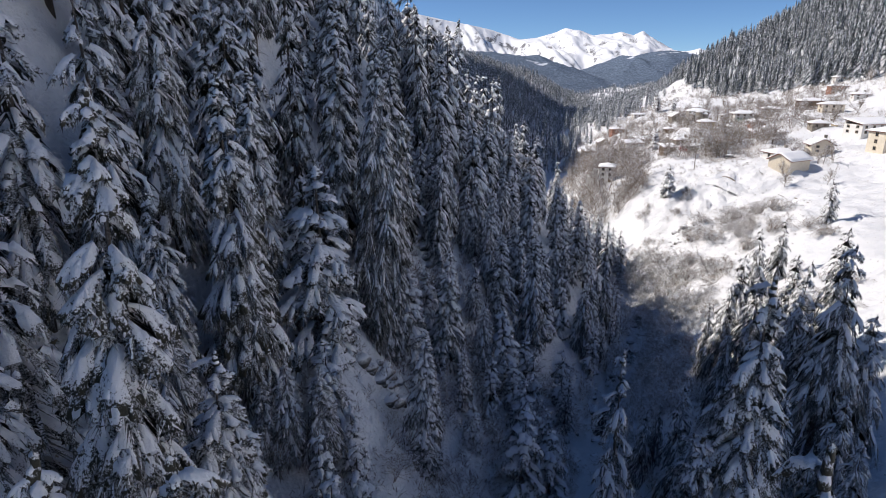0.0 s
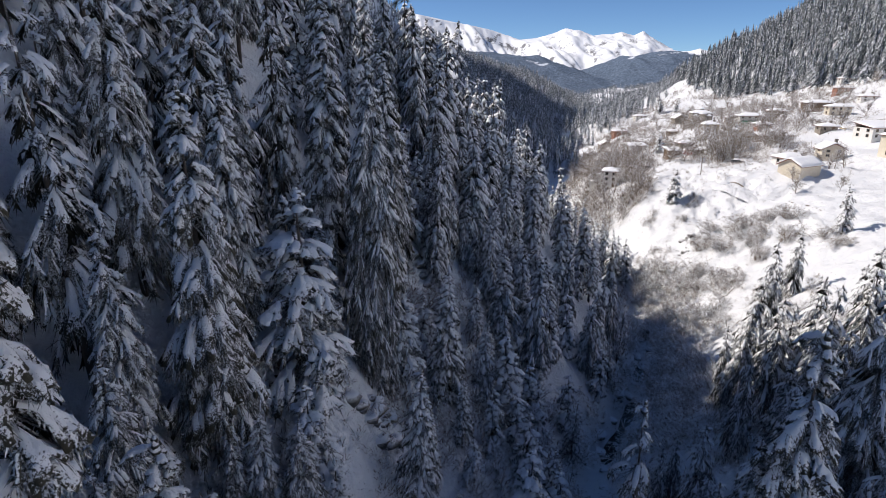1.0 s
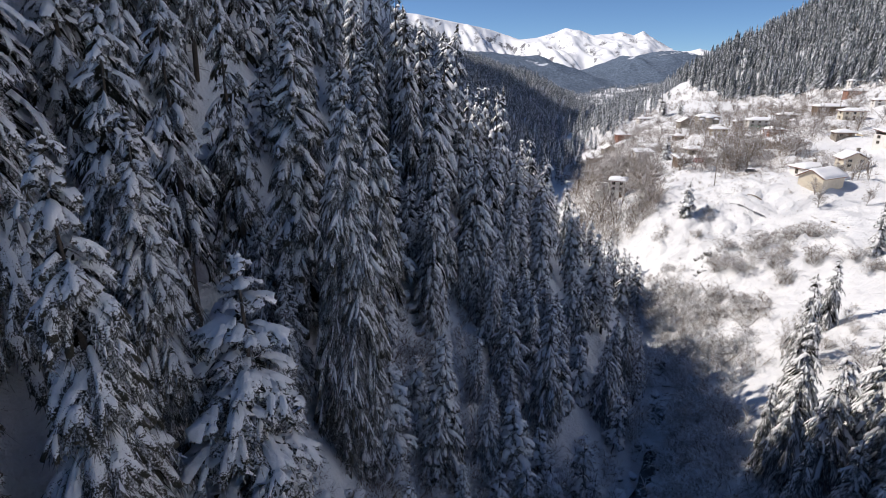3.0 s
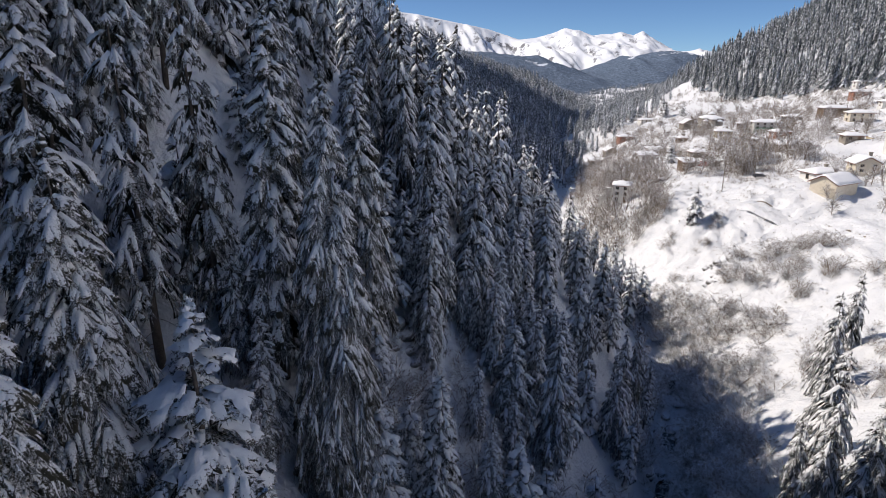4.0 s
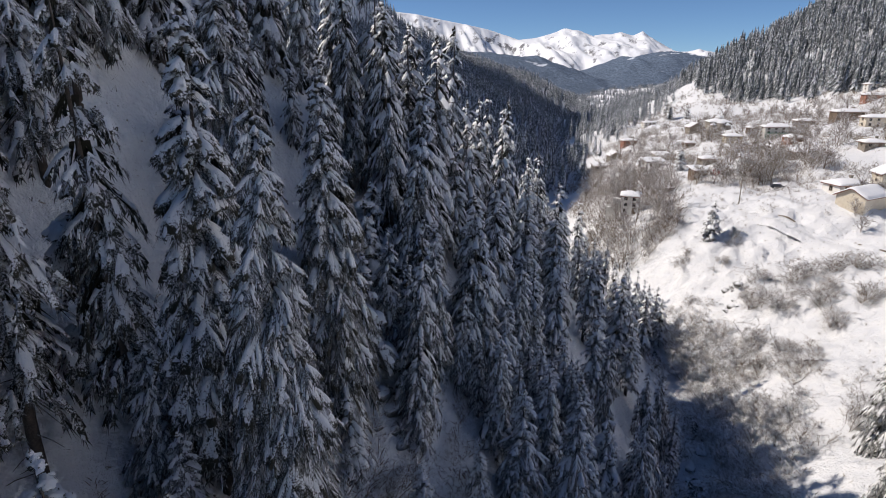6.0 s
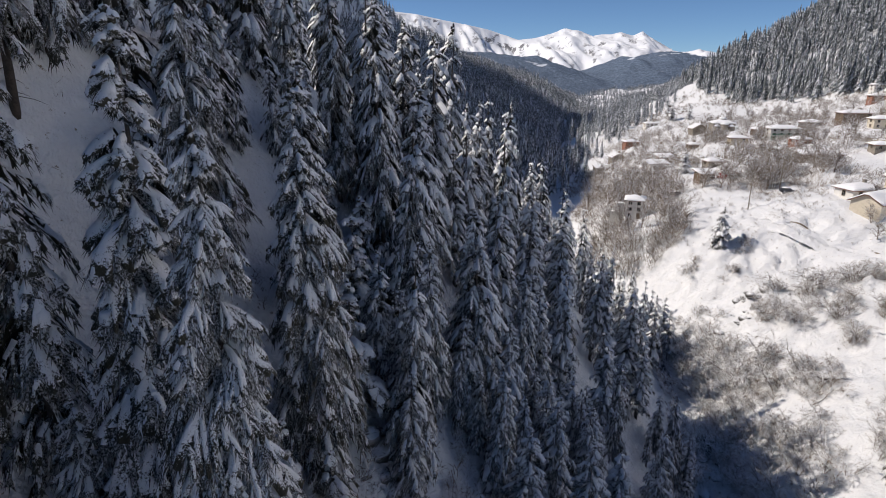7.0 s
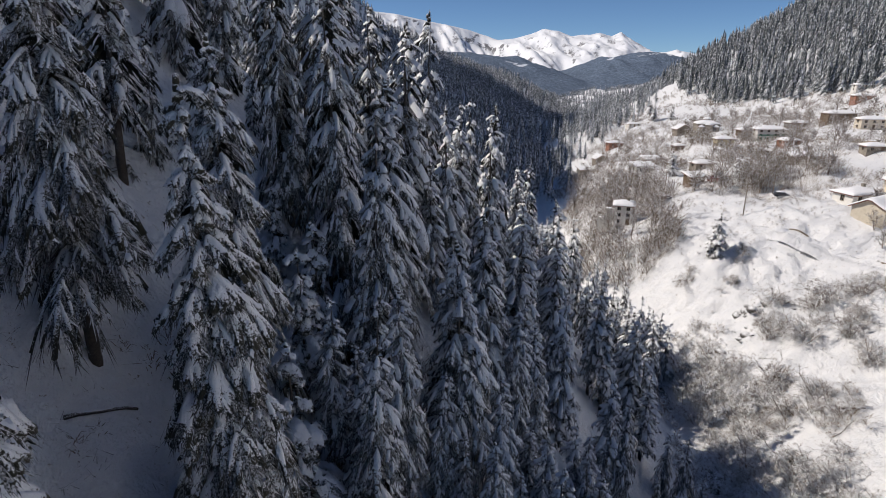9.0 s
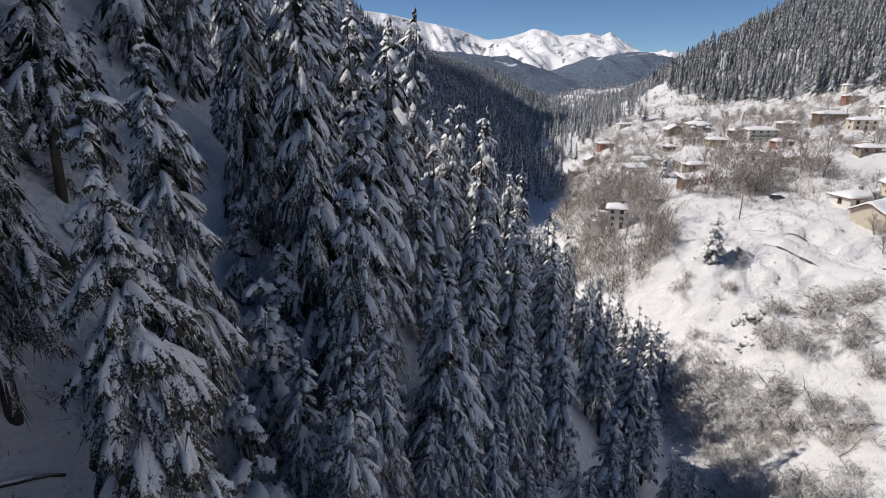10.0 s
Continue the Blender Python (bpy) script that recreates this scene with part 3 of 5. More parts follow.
FIRS_6 = (
    (27.6, 100.6, 14), (10.5, 101, 15.5), (-0.3, 101, 22), (58.7, 101.3, 16), (7.8, 101.8, 20), (12.4, 102.6, 14),
    (-8.9, 102.8, 22.6), (-4.5, 103.5, 24.3), (23.6, 106.3, 13), (16.4, 106.7, 16), (21.5, 106.8, 13), (-6.2, 107, 25.3),
    (3.2, 107.4, 16), (0.3, 108.3, 24), (9.5, 109.3, 18), (4.7, 110.5, 21.3), (33.7, 112.3, 13), (18, 112.5, 9.3),
    (69.2, 112.7, 13), (13, 115, 17.4), (-2.9, 115.4, 22), (32.9, 115.4, 9), (0.9, 115.8, 24), (9.6, 117, 23.3),
    (18.2, 117.7, 18), (13.9, 118.2, 18), (30.8, 118.5, 13), (-21.9, 112.7, 20), (-18.3, 107.5, 18.5), (-24.5, 106, 21),
    (-16.5, 113, 19), (-26, 116, 20), (-22, 120, 19), (-24.8, 80.4, 19), (-25.4, 76.2, 20), (-24.6, 84.6, 21), (-27.6, 82.5, 22), (-28.2, 77.5, 20),
)
FIRS_7 = (
    (25.7, 120.8, 17), (29.2, 120.9, 17), (24.2, 122.1, 17), (31.8, 123.3, 13), (2.4, 125.8, 25.5), (20, 127, 17),
    (31.9, 127.7, 16), (26.5, 127.8, 12.7), (21, 131, 18.5), (21.2, 134.8, 19), (93, 135, 12.2), (7.8, 135.8, 20),
    (13, 137, 25.8),
)
FIRS_8 = (
    (39, 148, 13.8), (51.8, 159.5, 12), (47.5, 159.9, 14), (20.4, 161.5, 18), (22.6, 162.2, 20), (50.4, 163.7, 13),
    (20.6, 164.4, 16), (53.2, 166.5, 13), (33.9, 170, 17),
)
FIRS = FIRS_1 + FIRS_2 + FIRS_3 + FIRS_4 + FIRS_5 + FIRS_6 + FIRS_7 + FIRS_8
VILLAGE_FIRS = (
    (73.9, 186, 10.3),
    (103.4, 283.5, 10.7),
    (112.3, 250.3, 8.9),
    (112.5, 246.9, 7.9),
    (125.9, 257.2, 9.9),
    (97.8, 305.2, 8),
    (194.5, 534.8, 14.4),
    (206.6, 528.7, 12.4),
    (216.1, 598.9, 13.4),
    (68.1, 207.3, 4.2),
)

# ---------------------------------------------------------------- the firs near the flight line
HI, MID, LOW = (6, 7, 6), (4, 4, 5), (4, 2, 4)
near_firs = [
    fir(11, "tall narrow fir bowed down under heavy snow", tall=24, radius=2.9, whorls=29, per=7, detail=HI, droop=0.9, load=1.38),
    fir(12, "broad fir with drooping snow-covered boughs", tall=33, radius=4.4, whorls=38, per=9, detail=HI, droop=0.78, clear=0.06, load=1.19),
    fir(13, "slim fir plastered with thick clumps of snow", tall=24, radius=2.7, whorls=32, per=6, detail=HI, droop=1.0, load=1.52, ragged=0.35),
    fir(14, "ragged fir with a bare lower trunk and snowy boughs", tall=24, radius=3.0, whorls=29, per=6, detail=HI, droop=0.9, clear=0.22, ragged=0.36, load=1.00),
    fir(15, "young fir with snow on every branch", tall=11, radius=1.9, whorls=16, per=6, detail=MID, droop=0.6, clear=0.04, load=1.39),
]
mid_firs = [
    fir(21, "tall fir covered with snow on the slope", tall=20, radius=2.7, whorls=21, per=6, detail=MID, droop=0.95, load=1.14),
    fir(22, "narrow snow-laden fir in the forest", tall=20, radius=2.4, whorls=20, per=5, detail=MID, droop=0.85, load=1.14, clear=0.16),
    fir(23, "dense snowy fir in the forest", tall=19, radius=2.9, whorls=20, per=6, detail=MID, droop=0.8, load=1.06),
    fir(24, "ragged snowy fir with a long bare trunk", tall=21, radius=2.6, whorls=18, per=5, detail=MID, droop=0.9, clear=0.28, ragged=0.4, load=1.06),
    fir(25, "broad fir with wide drooping boughs full of snow", tall=18, radius=3.6, whorls=18, per=6, detail=MID, droop=0.85, clear=0.03, load=1.11),
]
low_firs = [
    fir(31, "snowy fir deep in the forest", tall=20, radius=2.6, whorls=17, per=5, detail=LOW, droop=0.9, load=1.52),
    fir(32, "slim snowy fir deep in the forest", tall=20, radius=2.3, whorls=17, per=5, detail=LOW, droop=0.85, load=1.43, clear=0.2),
    fir(33, "thick snowy fir deep in the forest", tall=19, radius=2.9, whorls=16, per=5, detail=LOW, droop=0.8, load=1.52),
]
young_firs = [
    fir(41, "small fir bowed under a coat of snow", tall=10, radius=1.9, whorls=12, per=5, detail=MID, droop=0.65, clear=0.04, load=1.74),
    fir(42, "slender young fir thickly covered with snow", tall=10, radius=1.6, whorls=12, per=5, detail=MID, droop=0.8, clear=0.04, load=1.85),
]
first_use = set()


def plant(ob, x, y, tall, wide=1.0, turn=0.0, lean=(0, 0)):
    s = tall / ob["tall"]
    z = float(height(x, y)) - 0.1
    m = pose(x, y, z, lean[0], lean[1], turn) @ Matrix.Diagonal((s * wide, s * wide, s, 1))
    if ob.name not in first_use:
        first_use.add(ob.name)
        ob.matrix_basis = m
        return ob
    made = copy_thing(ob, pose(0, 0, 0))
    made.matrix_basis = m
    return made


rs = np.random.RandomState(5)
stood = []


def off_path(x, y):
    """Level distance from the flight line."""
    return math.hypot(x - 1.5, max(0.0, y - 57.0, -y))


# firs of marked shape: x, y, kind, breadth
MARKED = ((-15.7, 29, 3, 1.0), (-16.3, 29.1, 3, 1.0), (-17.5, 33.3, 3, 1.1), (-6.8, 64.5, 1, 0.82), (-8.5, 86, 3, 1.1), (-14, 56, 4, 1.1), (-12.6, 69, 2, 1.15), (-11.3, 50, 4, 1.45), (-16.1, 43.4, 2, 1.15), (-16.3, 49.8, 0, 1.1),
          (-11.9, 26.4, 0, 1.5), (-7, 78.6, 0, 1.0), (-13, 19.5, 2, 1.0), (23, 36.5, 0, 1.0), (-15.5, 83.5, 3, 1.1))
for x, y, tall in FIRS:
    far = off_path(x, y)
    marked = [q for q in MARKED if abs(q[0] - x) + abs(q[1] - y) < 0.3]
    wide = (22.0 / max(tall, 13)) ** 0.45 * rs.uniform(0.9, 1.15)
    if marked:
        kind, wide = near_firs[marked[0][2]], marked[0][3]
    elif far < 13:
        kind = near_firs[4] if tall < 13 and rs.uniform() < 0.7 else near_firs[(0, 2, 3)[rs.randint(0, 3)]]
    else:
        kind = mid_firs[rs.randint(0, 4)] if far < 50 else low_firs[rs.randint(0, 3)]
    if x > 22 and y < 118 and not marked:
        kind, wide = mid_firs[4], rs.uniform(0.72, 0.98)
    plant(kind, x, y, tall, wide, rs.uniform(0, 360), (rs.normal(0, 1.2), rs.normal(0, 1.2)))
    stood.append((x, y))

# the rest of the forest: tall firs behind, young ones between, and the open glades left free
GLADES = ((-3, 59, 4, 5), (-18.5, 62, 3.5, 6), (-13.5, 79, 6, 7), (-13.5, 92, 4.5, 7), (-6, 80, 3, 3.5))
LIMITS = {"front": 30, "low": 50, "back": 130, "far": 120}
deep = Shell()
for tries in range(24000):
    x, y = rs.uniform(-70, 62), rs.uniform(-20, 270)
    if sum(LIMITS.values()) == 0:
        break
    d = float(creek_x(y)) - x
    if d < 4 or (y > 118 and d > 95) or (y < 118 and x < -58):
        continue
    if any(((x - gx) / rx) ** 2 + ((y - gy) / ry) ** 2 < 1 for gx, gy, rx, ry in GLADES):
        continue
    zone = "far" if y > 118 else "back" if x < -21.5 else "front" if y < 46 else "low"
    if LIMITS[zone] <= 0:
        continue
    gap = {"far": 3.9, "back": 3.6, "low": 2.6, "front": 2.8}[zone]
    if any((x - q[0]) ** 2 + (y - q[1]) ** 2 < gap * gap for q in stood):
        continue
    if zone in ("low", "front"):
        if off_path(x, y) < 4 and y > 30:
            continue
        kind = young_firs[rs.randint(0, 2)] if off_path(x, y) < 45 else low_firs[rs.randint(0, 3)]
        plant(kind, x, y, rs.uniform(6, 12.5), rs.uniform(0.95, 1.3), rs.uniform(0, 360), (rs.normal(0, 1.5), rs.normal(0, 1.5)))
    elif zone == "back":
        plant(low_firs[rs.randint(0, 3)], x, y, rs.uniform(18, 26), rs.uniform(1.0, 1.2), rs.uniform(0, 360), (rs.normal(0, 1), rs.normal(0, 1)))
    else:
        join_fir(deep, low_firs[rs.randint(0, 3)], x, y, rs.uniform(15, 24) * (0.65 if d < 32 else 0.8 if y > 165 else 1), rs.uniform(0.9, 1.15), rs.uniform(0, 6.28))
    stood.append((x, y))
    LIMITS[zone] -= 1
tagged(part("slope_forest", deep, [M_BARK, M_NEEDLE, M_SNOW_TREE]), "dense snow-laden firs along the shaded slope", "forest", kind="stuff")

# single firs among the houses
for x, y, tall in VILLAGE_FIRS:
    plant(near_firs[4] if y < 300 else low_firs[2], x, y, tall, 1.45 if y < 300 else 1.7, 40 * x)


# ---------------------------------------------------------------- far woods
def far_fir(rs, tiers, sides, snowy):
    """A small spire of unit height: skirts of dark needles, each with a collar of snow."""
    v, f, k = [], [], []
    for i in range(tiers):
        h0 = 0.06 + 0.82 * i / tiers
        h1 = h0 + 0.10 + 0.9 / tiers
        r = 1 - 0.86 * i / tiers
        a0 = rs.uniform(0, 6.28)
        o = len(v)
        v.append((0, 0, min(h1, 1.0)))
        for j in range(sides):
            a, g = a0 + 6.283 * j / sides, rs.uniform(0.42, 0.64)
            v.append((r * g * math.cos(a), r * g * math.sin(a), h0 + (h1 - h0) * 0.45))
        for j in range(sides):
            a, g = a0 + 6.283 * (j + rs.uniform(-0.3, 0.3)) / sides, rs.uniform(0.7, 1.3)
            v.append((r * g * math.cos(a), r * g * math.sin(a), h0 - 0.03 * g))
        for j in range(sides):
            n = (j + 1) % sides
            f.extend(((o, o + 1 + j, o + 1 + n), (o + 1 + j, o + 1 + sides + j, o + 1 + n)))
            k.extend((int(rs.uniform() < snowy), int(rs.uniform() < snowy * 0.7)))
    return np.array(v), np.array(f), np.array(k)


def woods(name, label, seed, count, x0, x1, y0, y1, keep, gap, tall, tiers=5, sides=6, snowy=0.5):
    rs = np.random.RandomState(seed)
    n = count * 14
    x, y = rs.uniform(x0, x1, n), rs.uniform(y0, y1, n)
    ok = keep(x - creek_x(y), y, rs.uniform(-1, 1, n))
    x, y = x[ok], y[ok]
    _, first = np.unique((x // gap).astype(int) * 100003 + (y // gap).astype(int), return_index=True)
    first = np.sort(first)[:count]
    x, y = x[first], y[first]
    z = height(x, y) - 0.5
    high = rs.uniform(*tall, len(x))
    wide = rs.uniform(0.13, 0.20, len(x)) * high
    pick = rs.randint(0, 14, len(x))
    vs, fs, ks, off = [], [], [], 0
    for kind in range(14):
        tv, tf, tk = far_fir(rs, tiers, sides, snowy)
        m = pick == kind
        c = int(m.sum())
        if c == 0:
            continue
        size = np.column_stack((wide[m], wide[m], high[m]))
        vs.append((tv[None] * size[:, None] + np.column_stack((x[m], y[m], z[m]))[:, None]).reshape(-1, 3))
        fs.append((tf[None] + (off + np.arange(c) * len(tv))[:, None, None]).reshape(-1, 3))
        ks.append(np.tile(tk, c))
        off += c * len(tv)
    me = bpy.data.meshes.new(name)
    me.from_pydata(np.concatenate(vs).tolist(), [], np.concatenate(fs).tolist())
    me.materials.append(M_NEEDLE_HAZED)
    me.materials.append(M_SNOW_FAR)
    me.polygons.foreach_set("material_index", np.concatenate(ks).tolist())
    return tagged(new(name, me), label, "forest", kind="stuff")


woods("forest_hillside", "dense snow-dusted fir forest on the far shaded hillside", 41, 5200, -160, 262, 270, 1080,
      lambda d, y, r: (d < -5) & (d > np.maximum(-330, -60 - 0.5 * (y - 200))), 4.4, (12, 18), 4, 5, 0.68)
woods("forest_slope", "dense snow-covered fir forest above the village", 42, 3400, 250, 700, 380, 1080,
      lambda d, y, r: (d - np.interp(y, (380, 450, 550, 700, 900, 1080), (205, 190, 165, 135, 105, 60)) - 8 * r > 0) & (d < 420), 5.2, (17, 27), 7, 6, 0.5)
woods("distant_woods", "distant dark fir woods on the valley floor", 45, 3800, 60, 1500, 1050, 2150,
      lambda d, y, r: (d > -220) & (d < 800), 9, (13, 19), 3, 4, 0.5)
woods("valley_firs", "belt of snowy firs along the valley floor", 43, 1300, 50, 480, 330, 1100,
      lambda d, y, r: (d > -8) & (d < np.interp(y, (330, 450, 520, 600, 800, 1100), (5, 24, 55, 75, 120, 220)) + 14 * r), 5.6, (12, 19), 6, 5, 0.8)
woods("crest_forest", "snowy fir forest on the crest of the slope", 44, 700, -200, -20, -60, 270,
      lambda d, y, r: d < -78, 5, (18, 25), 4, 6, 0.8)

# ---------------------------------------------------------------- the village
WALLS = {
    "cream": plain_material("cream_render", (0.60, 0.53, 0.41), (0.74, 0.67, 0.55), 1.5, 0.9, 0.01),
    "white": plain_material("white_render", (0.68, 0.66, 0.61), (0.80, 0.78, 0.74), 1.5, 0.9, 0.01),
    "yellow": plain_material("ochre_render", (0.40, 0.33, 0.21), (0.54, 0.46, 0.32), 1.5, 0.9, 0.01),
    "stone": plain_material("rubble_stone", (0.16, 0.14, 0.115), (0.38, 0.34, 0.28), 2.6, 0.95, 0.05),
    "brick": plain_material("red_brick", (0.26, 0.12, 0.08), (0.40, 0.20, 0.14), 3.0, 0.9, 0.02),
    "wood": plain_material("weathered_boards", (0.09, 0.06, 0.04), (0.22, 0.16, 0.11), 2.5, 0.85, 0.02),
}
M_TILE = plain_material("roof_tiles", (0.16, 0.06, 0.04), (0.30, 0.13, 0.08), 3.0, 0.9, 0.03)
M_RED = plain_material("red_sheet_metal", (0.34, 0.03, 0.03), (0.50, 0.06, 0.05), 2.0, 0.5, 0.01)
M_GREEN = plain_material("green_paint", (0.02, 0.14, 0.08), (0.05, 0.24, 0.13), 2.0, 0.5, 0.01)
M_FRAME = plain_material("window_frames", (0.28, 0.22, 0.16), (0.42, 0.35, 0.27), 3.0, 0.7, 0.0)
M_POLE = plain_material("pole_wood", (0.16, 0.13, 0.10), (0.30, 0.26, 0.21), 3.0, 0.85, 0.01)
M_CAR = plain_material("dark_car_paint", (0.02, 0.022, 0.03), (0.04, 0.045, 0.06), 1.0, 0.3, 0.0)
M_GLASS, _t, _b = material("window_glass", 0.08)
_b.inputs["Base Color"].default_value = (0.02, 0.025, 0.03, 1)

built = []


def window_meshes():
    fr, pn = Shell(), Shell()
    for x0, x1, z0, z1 in ((-0.62, -0.5, -0.75, 0.75), (0.5, 0.62, -0.75, 0.75), (-0.62, 0.62, 0.75, 0.87), (-0.68, 0.68, -0.87, -0.75), (-0.03, 0.03, -0.75, 0.75)):
        box(fr, x0, x1, -0.10, 0.05, z0, z1)
    box(pn, -0.5, 0.5, -0.03, 0.05, -0.75, 0.75)
    return fr.mesh("window_frame", [M_FRAME], False), pn.mesh("pane", [M_GLASS], False)


FRAME_MESH, PANE_MESH = window_meshes()


def window(parent, x, y, z, turn, sx=1.0, sz=1.0):
    fr = part("window", FRAME_MESH, None, parent)
    fr.matrix_basis = pose(x, y, z, 0, 0, turn) @ Matrix.Diagonal((sx, 1, sz, 1))
    part("pane", PANE_MESH, None, fr, "dark glass pane")


def roof_form(kind, u, v, w, d, pitch):
    """Height of the roof over its eaves at u, v from the middle of a w by d plan."""
    ax, ay = w / 2 - abs(u), d / 2 - abs(v)
    if kind == "hip":
        return pitch * max(0.0, min(ax, ay))
    if kind == "gable":
        return pitch * max(0.0, ax)
    if kind == "shed":
        return pitch * (v + d / 2) * 0.6
    return 0.12 * min(1.0, min(ax, ay))


def roof_slab(kind, w, d, z, pitch, thick, rs=None, lift=0.0, n=10):
    sh = Shell()
    us, vs = np.linspace(-w / 2, w / 2, n), np.linspace(-d / 2, d / 2, n)
    top, low = [], []
    for v in vs:
        for u in us:
            h = z + lift + roof_form(kind, u, v, w, d, pitch)
            edge = min(w / 2 - abs(u), d / 2 - abs(v))
            g = thick * (min(1.0, 0.7 + edge * 0.9) if rs is not None else 1.0) + (rs.uniform(-0.06, 0.06) if rs is not None else 0)
            ju, jv = (rs.uniform(-0.12, 0.12), rs.uniform(-0.12, 0.12)) if rs is not None else (0, 0)
            top.append((u + ju, v + jv, h + g))
            low.append((u, v, h))
    f = []
    m = n * n
    for j in range(n - 1):
        for i in range(n - 1):
            a = j * n + i
            f.append((a, a + 1, a + n + 1, a + n))
            f.append((m + a, m + a + n, m + a + n + 1, m + a + 1))
    rim = [i for i in range(n)] + [n * j + n - 1 for j in range(1, n)] + [n * (n - 1) + i for i in range(n - 2, -1, -1)] + [n * j for j in range(n - 2, 0, -1)]
    for a, b in zip(rim, rim[1:] + rim[:1]):
        f.append((a, m + a, m + b, b))
    sh.add(top + low, f)
    return sh


def house(x, y, w, d, h, turn, roof, wall, label, storeys=2, roof_mat=None, chimney=True, name="house", snow=0.42, windows=True):
    rs = np.random.RandomState(int(abs(x) * 7 + abs(y) * 3))
    w, d, h = w * 0.62, d * 0.62, h * (0.62 if storeys < 3 else 0.72)
    built.append((x, y))
    built.append((x + 2, y - 2))
    built.append((x - 2, y - 2))
    pitch = {"hip": 0.33, "gable": 0.55, "shed": 0.3, "flat": 0.0}[roof]
    rise = pitch * min(w, d) / 2 if roof == "hip" else pitch * w / 2 if roof == "gable" else 0.6 * pitch * d if roof == "shed" else 0.1
    body = max(2.2, h - rise * 0.8 - snow * 0.6)
    z = float(height(x, y - d * 0.35))
    ob = thing(name, label, "house" if name == "house" else name.replace("_", " "), "village houses", pose(x, y, z, 0, 0, turn))
    sh = Shell()
    hw, hd = w / 2, d / 2
    low = -3.0
    if roof == "gable":
        sh.add([(-hw, -hd, low), (hw, -hd, low), (hw, -hd, body), (0, -hd, body + pitch * hw), (-hw, -hd, body), (-hw, hd, low), (hw, hd, low), (hw, hd, body), (0, hd, body + pitch * hw), (-hw, hd, body)],
               [(0, 1, 2, 3, 4), (9, 8, 7, 6, 5), (0, 4, 9, 5), (1, 6, 7, 2)])
    else:
        box(sh, -hw, hw, -hd, hd, low, body + (0.0 if roof != "shed" else 0.0))
        if roof == "shed":
            box(sh, -hw + 0.1, hw - 0.1, hd - 0.5, hd - 0.02, body, body + 0.6 * pitch * d * 0.95)
    part("wall", sh, WALLS[wall], ob, "", False)
    ov = 1.3 if roof != "flat" else 0.5
    eave = body - (pitch * ov / 2 if roof in ("hip", "gable") else 0)
    rf = part("roof", roof_slab(roof, w + ov, d + ov, eave + 0.02, pitch, 0.16), roof_mat or M_TILE, ob, "", False)
    part("snow_cover", roof_slab(roof, w + ov + 0.1, d + ov + 0.1, eave + 0.02, pitch, snow, rs, 0.165), M_SNOW_ROOF, rf, "thick snow on the roof")
    if chimney:
        ch = Shell()
        box(ch, -0.4, 0.4, -0.35, 0.35, body, body + rise + 1.0)
        box(ch, -0.5, 0.5, -0.45, 0.45, body + rise + 1.0, body + rise + 1.25)
        c = part("chimney", ch, WALLS["stone"], rf, "stone chimney", False)
        c.location = (w * 0.22, d * 0.05, 0)
    if windows:
        step = body / storeys
        n = max(2, int(w / 3.2))
        for s in range(storeys):
            zc = step * (s + 0.56)
            for i in range(n):
                if s == 0 and i == n // 2:
                    dr = Shell()
                    box(dr, -0.55, 0.55, -0.06, 0.05, 0, 2.1)
                    dd = part("door", dr, WALLS["wood"], ob, "brown wooden door", False)
                    dd.location = (-hw + w * (i + 0.5) / n, -hd, 0.05)
                    continue
                window(ob, -hw + w * (i + 0.5) / n, -hd - 0.02, zc, 0, 0.95, min(1.0, step / 3.0))
            for i in range(max(1, int(d / 4))):
                window(ob, -hw - 0.02, -hd + d * (i + 0.5) / max(1, int(d / 4)), zc, -90, 0.95, min(1.0, step / 3.0))
    return ob, body


UPPER = (  # x, y, width, depth, height, turn, storeys
    (148.5, 331, 12.5, 9, 7.4, -8, 2), (176, 362, 12, 9, 7.5, 5, 2), (163, 410, 15, 10, 8.2, 4, 2), (160.5, 300, 12, 8, 4.4, 6, 1),
    (192, 345, 14, 9, 6.2, 3, 2), (222, 357, 23, 12, 9.6, -6, 3), (207, 315, 17, 10, 9.0, -10, 2), (259, 391, 17, 10, 7.2, -10, 2),
    (281, 421, 18, 10, 8, -10, 2), (289, 442, 13, 9, 6.5, -8, 2), (137.5, 356, 8, 7, 4.6, 10, 1), (174, 525, 16, 10, 7, 5, 2), (232, 330, 13, 9, 6, -15, 2),
)
LOWER = (
    (98.5, 301, 14, 8, 6.6, 6, 1), (119, 290, 13, 8, 5.2, 6, 1), (127, 426, 15, 9, 6.4, 5, 1), (109, 396, 12, 9, 4.6, 8, 1),
    (113.5, 331, 13, 8, 4.8, 8, 1), (166, 259, 11, 8, 4.4, -8, 1), (94, 374, 12, 9, 5.5, 8, 1), (150, 276, 14, 7, 4.4, 5, 1), (108.5, 253, 10, 7, 4.4, 4, 1),
    (150, 262, 10.5, 7, 5.2, 4, 1), (117, 200, 14, 10, 6.2, 10, 1), (132, 203, 11, 10, 7.6, -12, 2), (168, 229, 30, 13, 8.5, 14, 2), (147, 192, 14, 11, 11, 8, 3),
)
UPPER_LOOK = (("hip", "yellow"), ("hip", "wood"), ("gable", "stone"), ("hip", "brick"), ("hip", "stone"), ("hip", "wood"), ("hip", "cream"), ("hip", "brick"),
              ("hip", "white"), ("hip", "cream"), ("hip", "wood"), ("hip", "white"), ("hip", "white"))
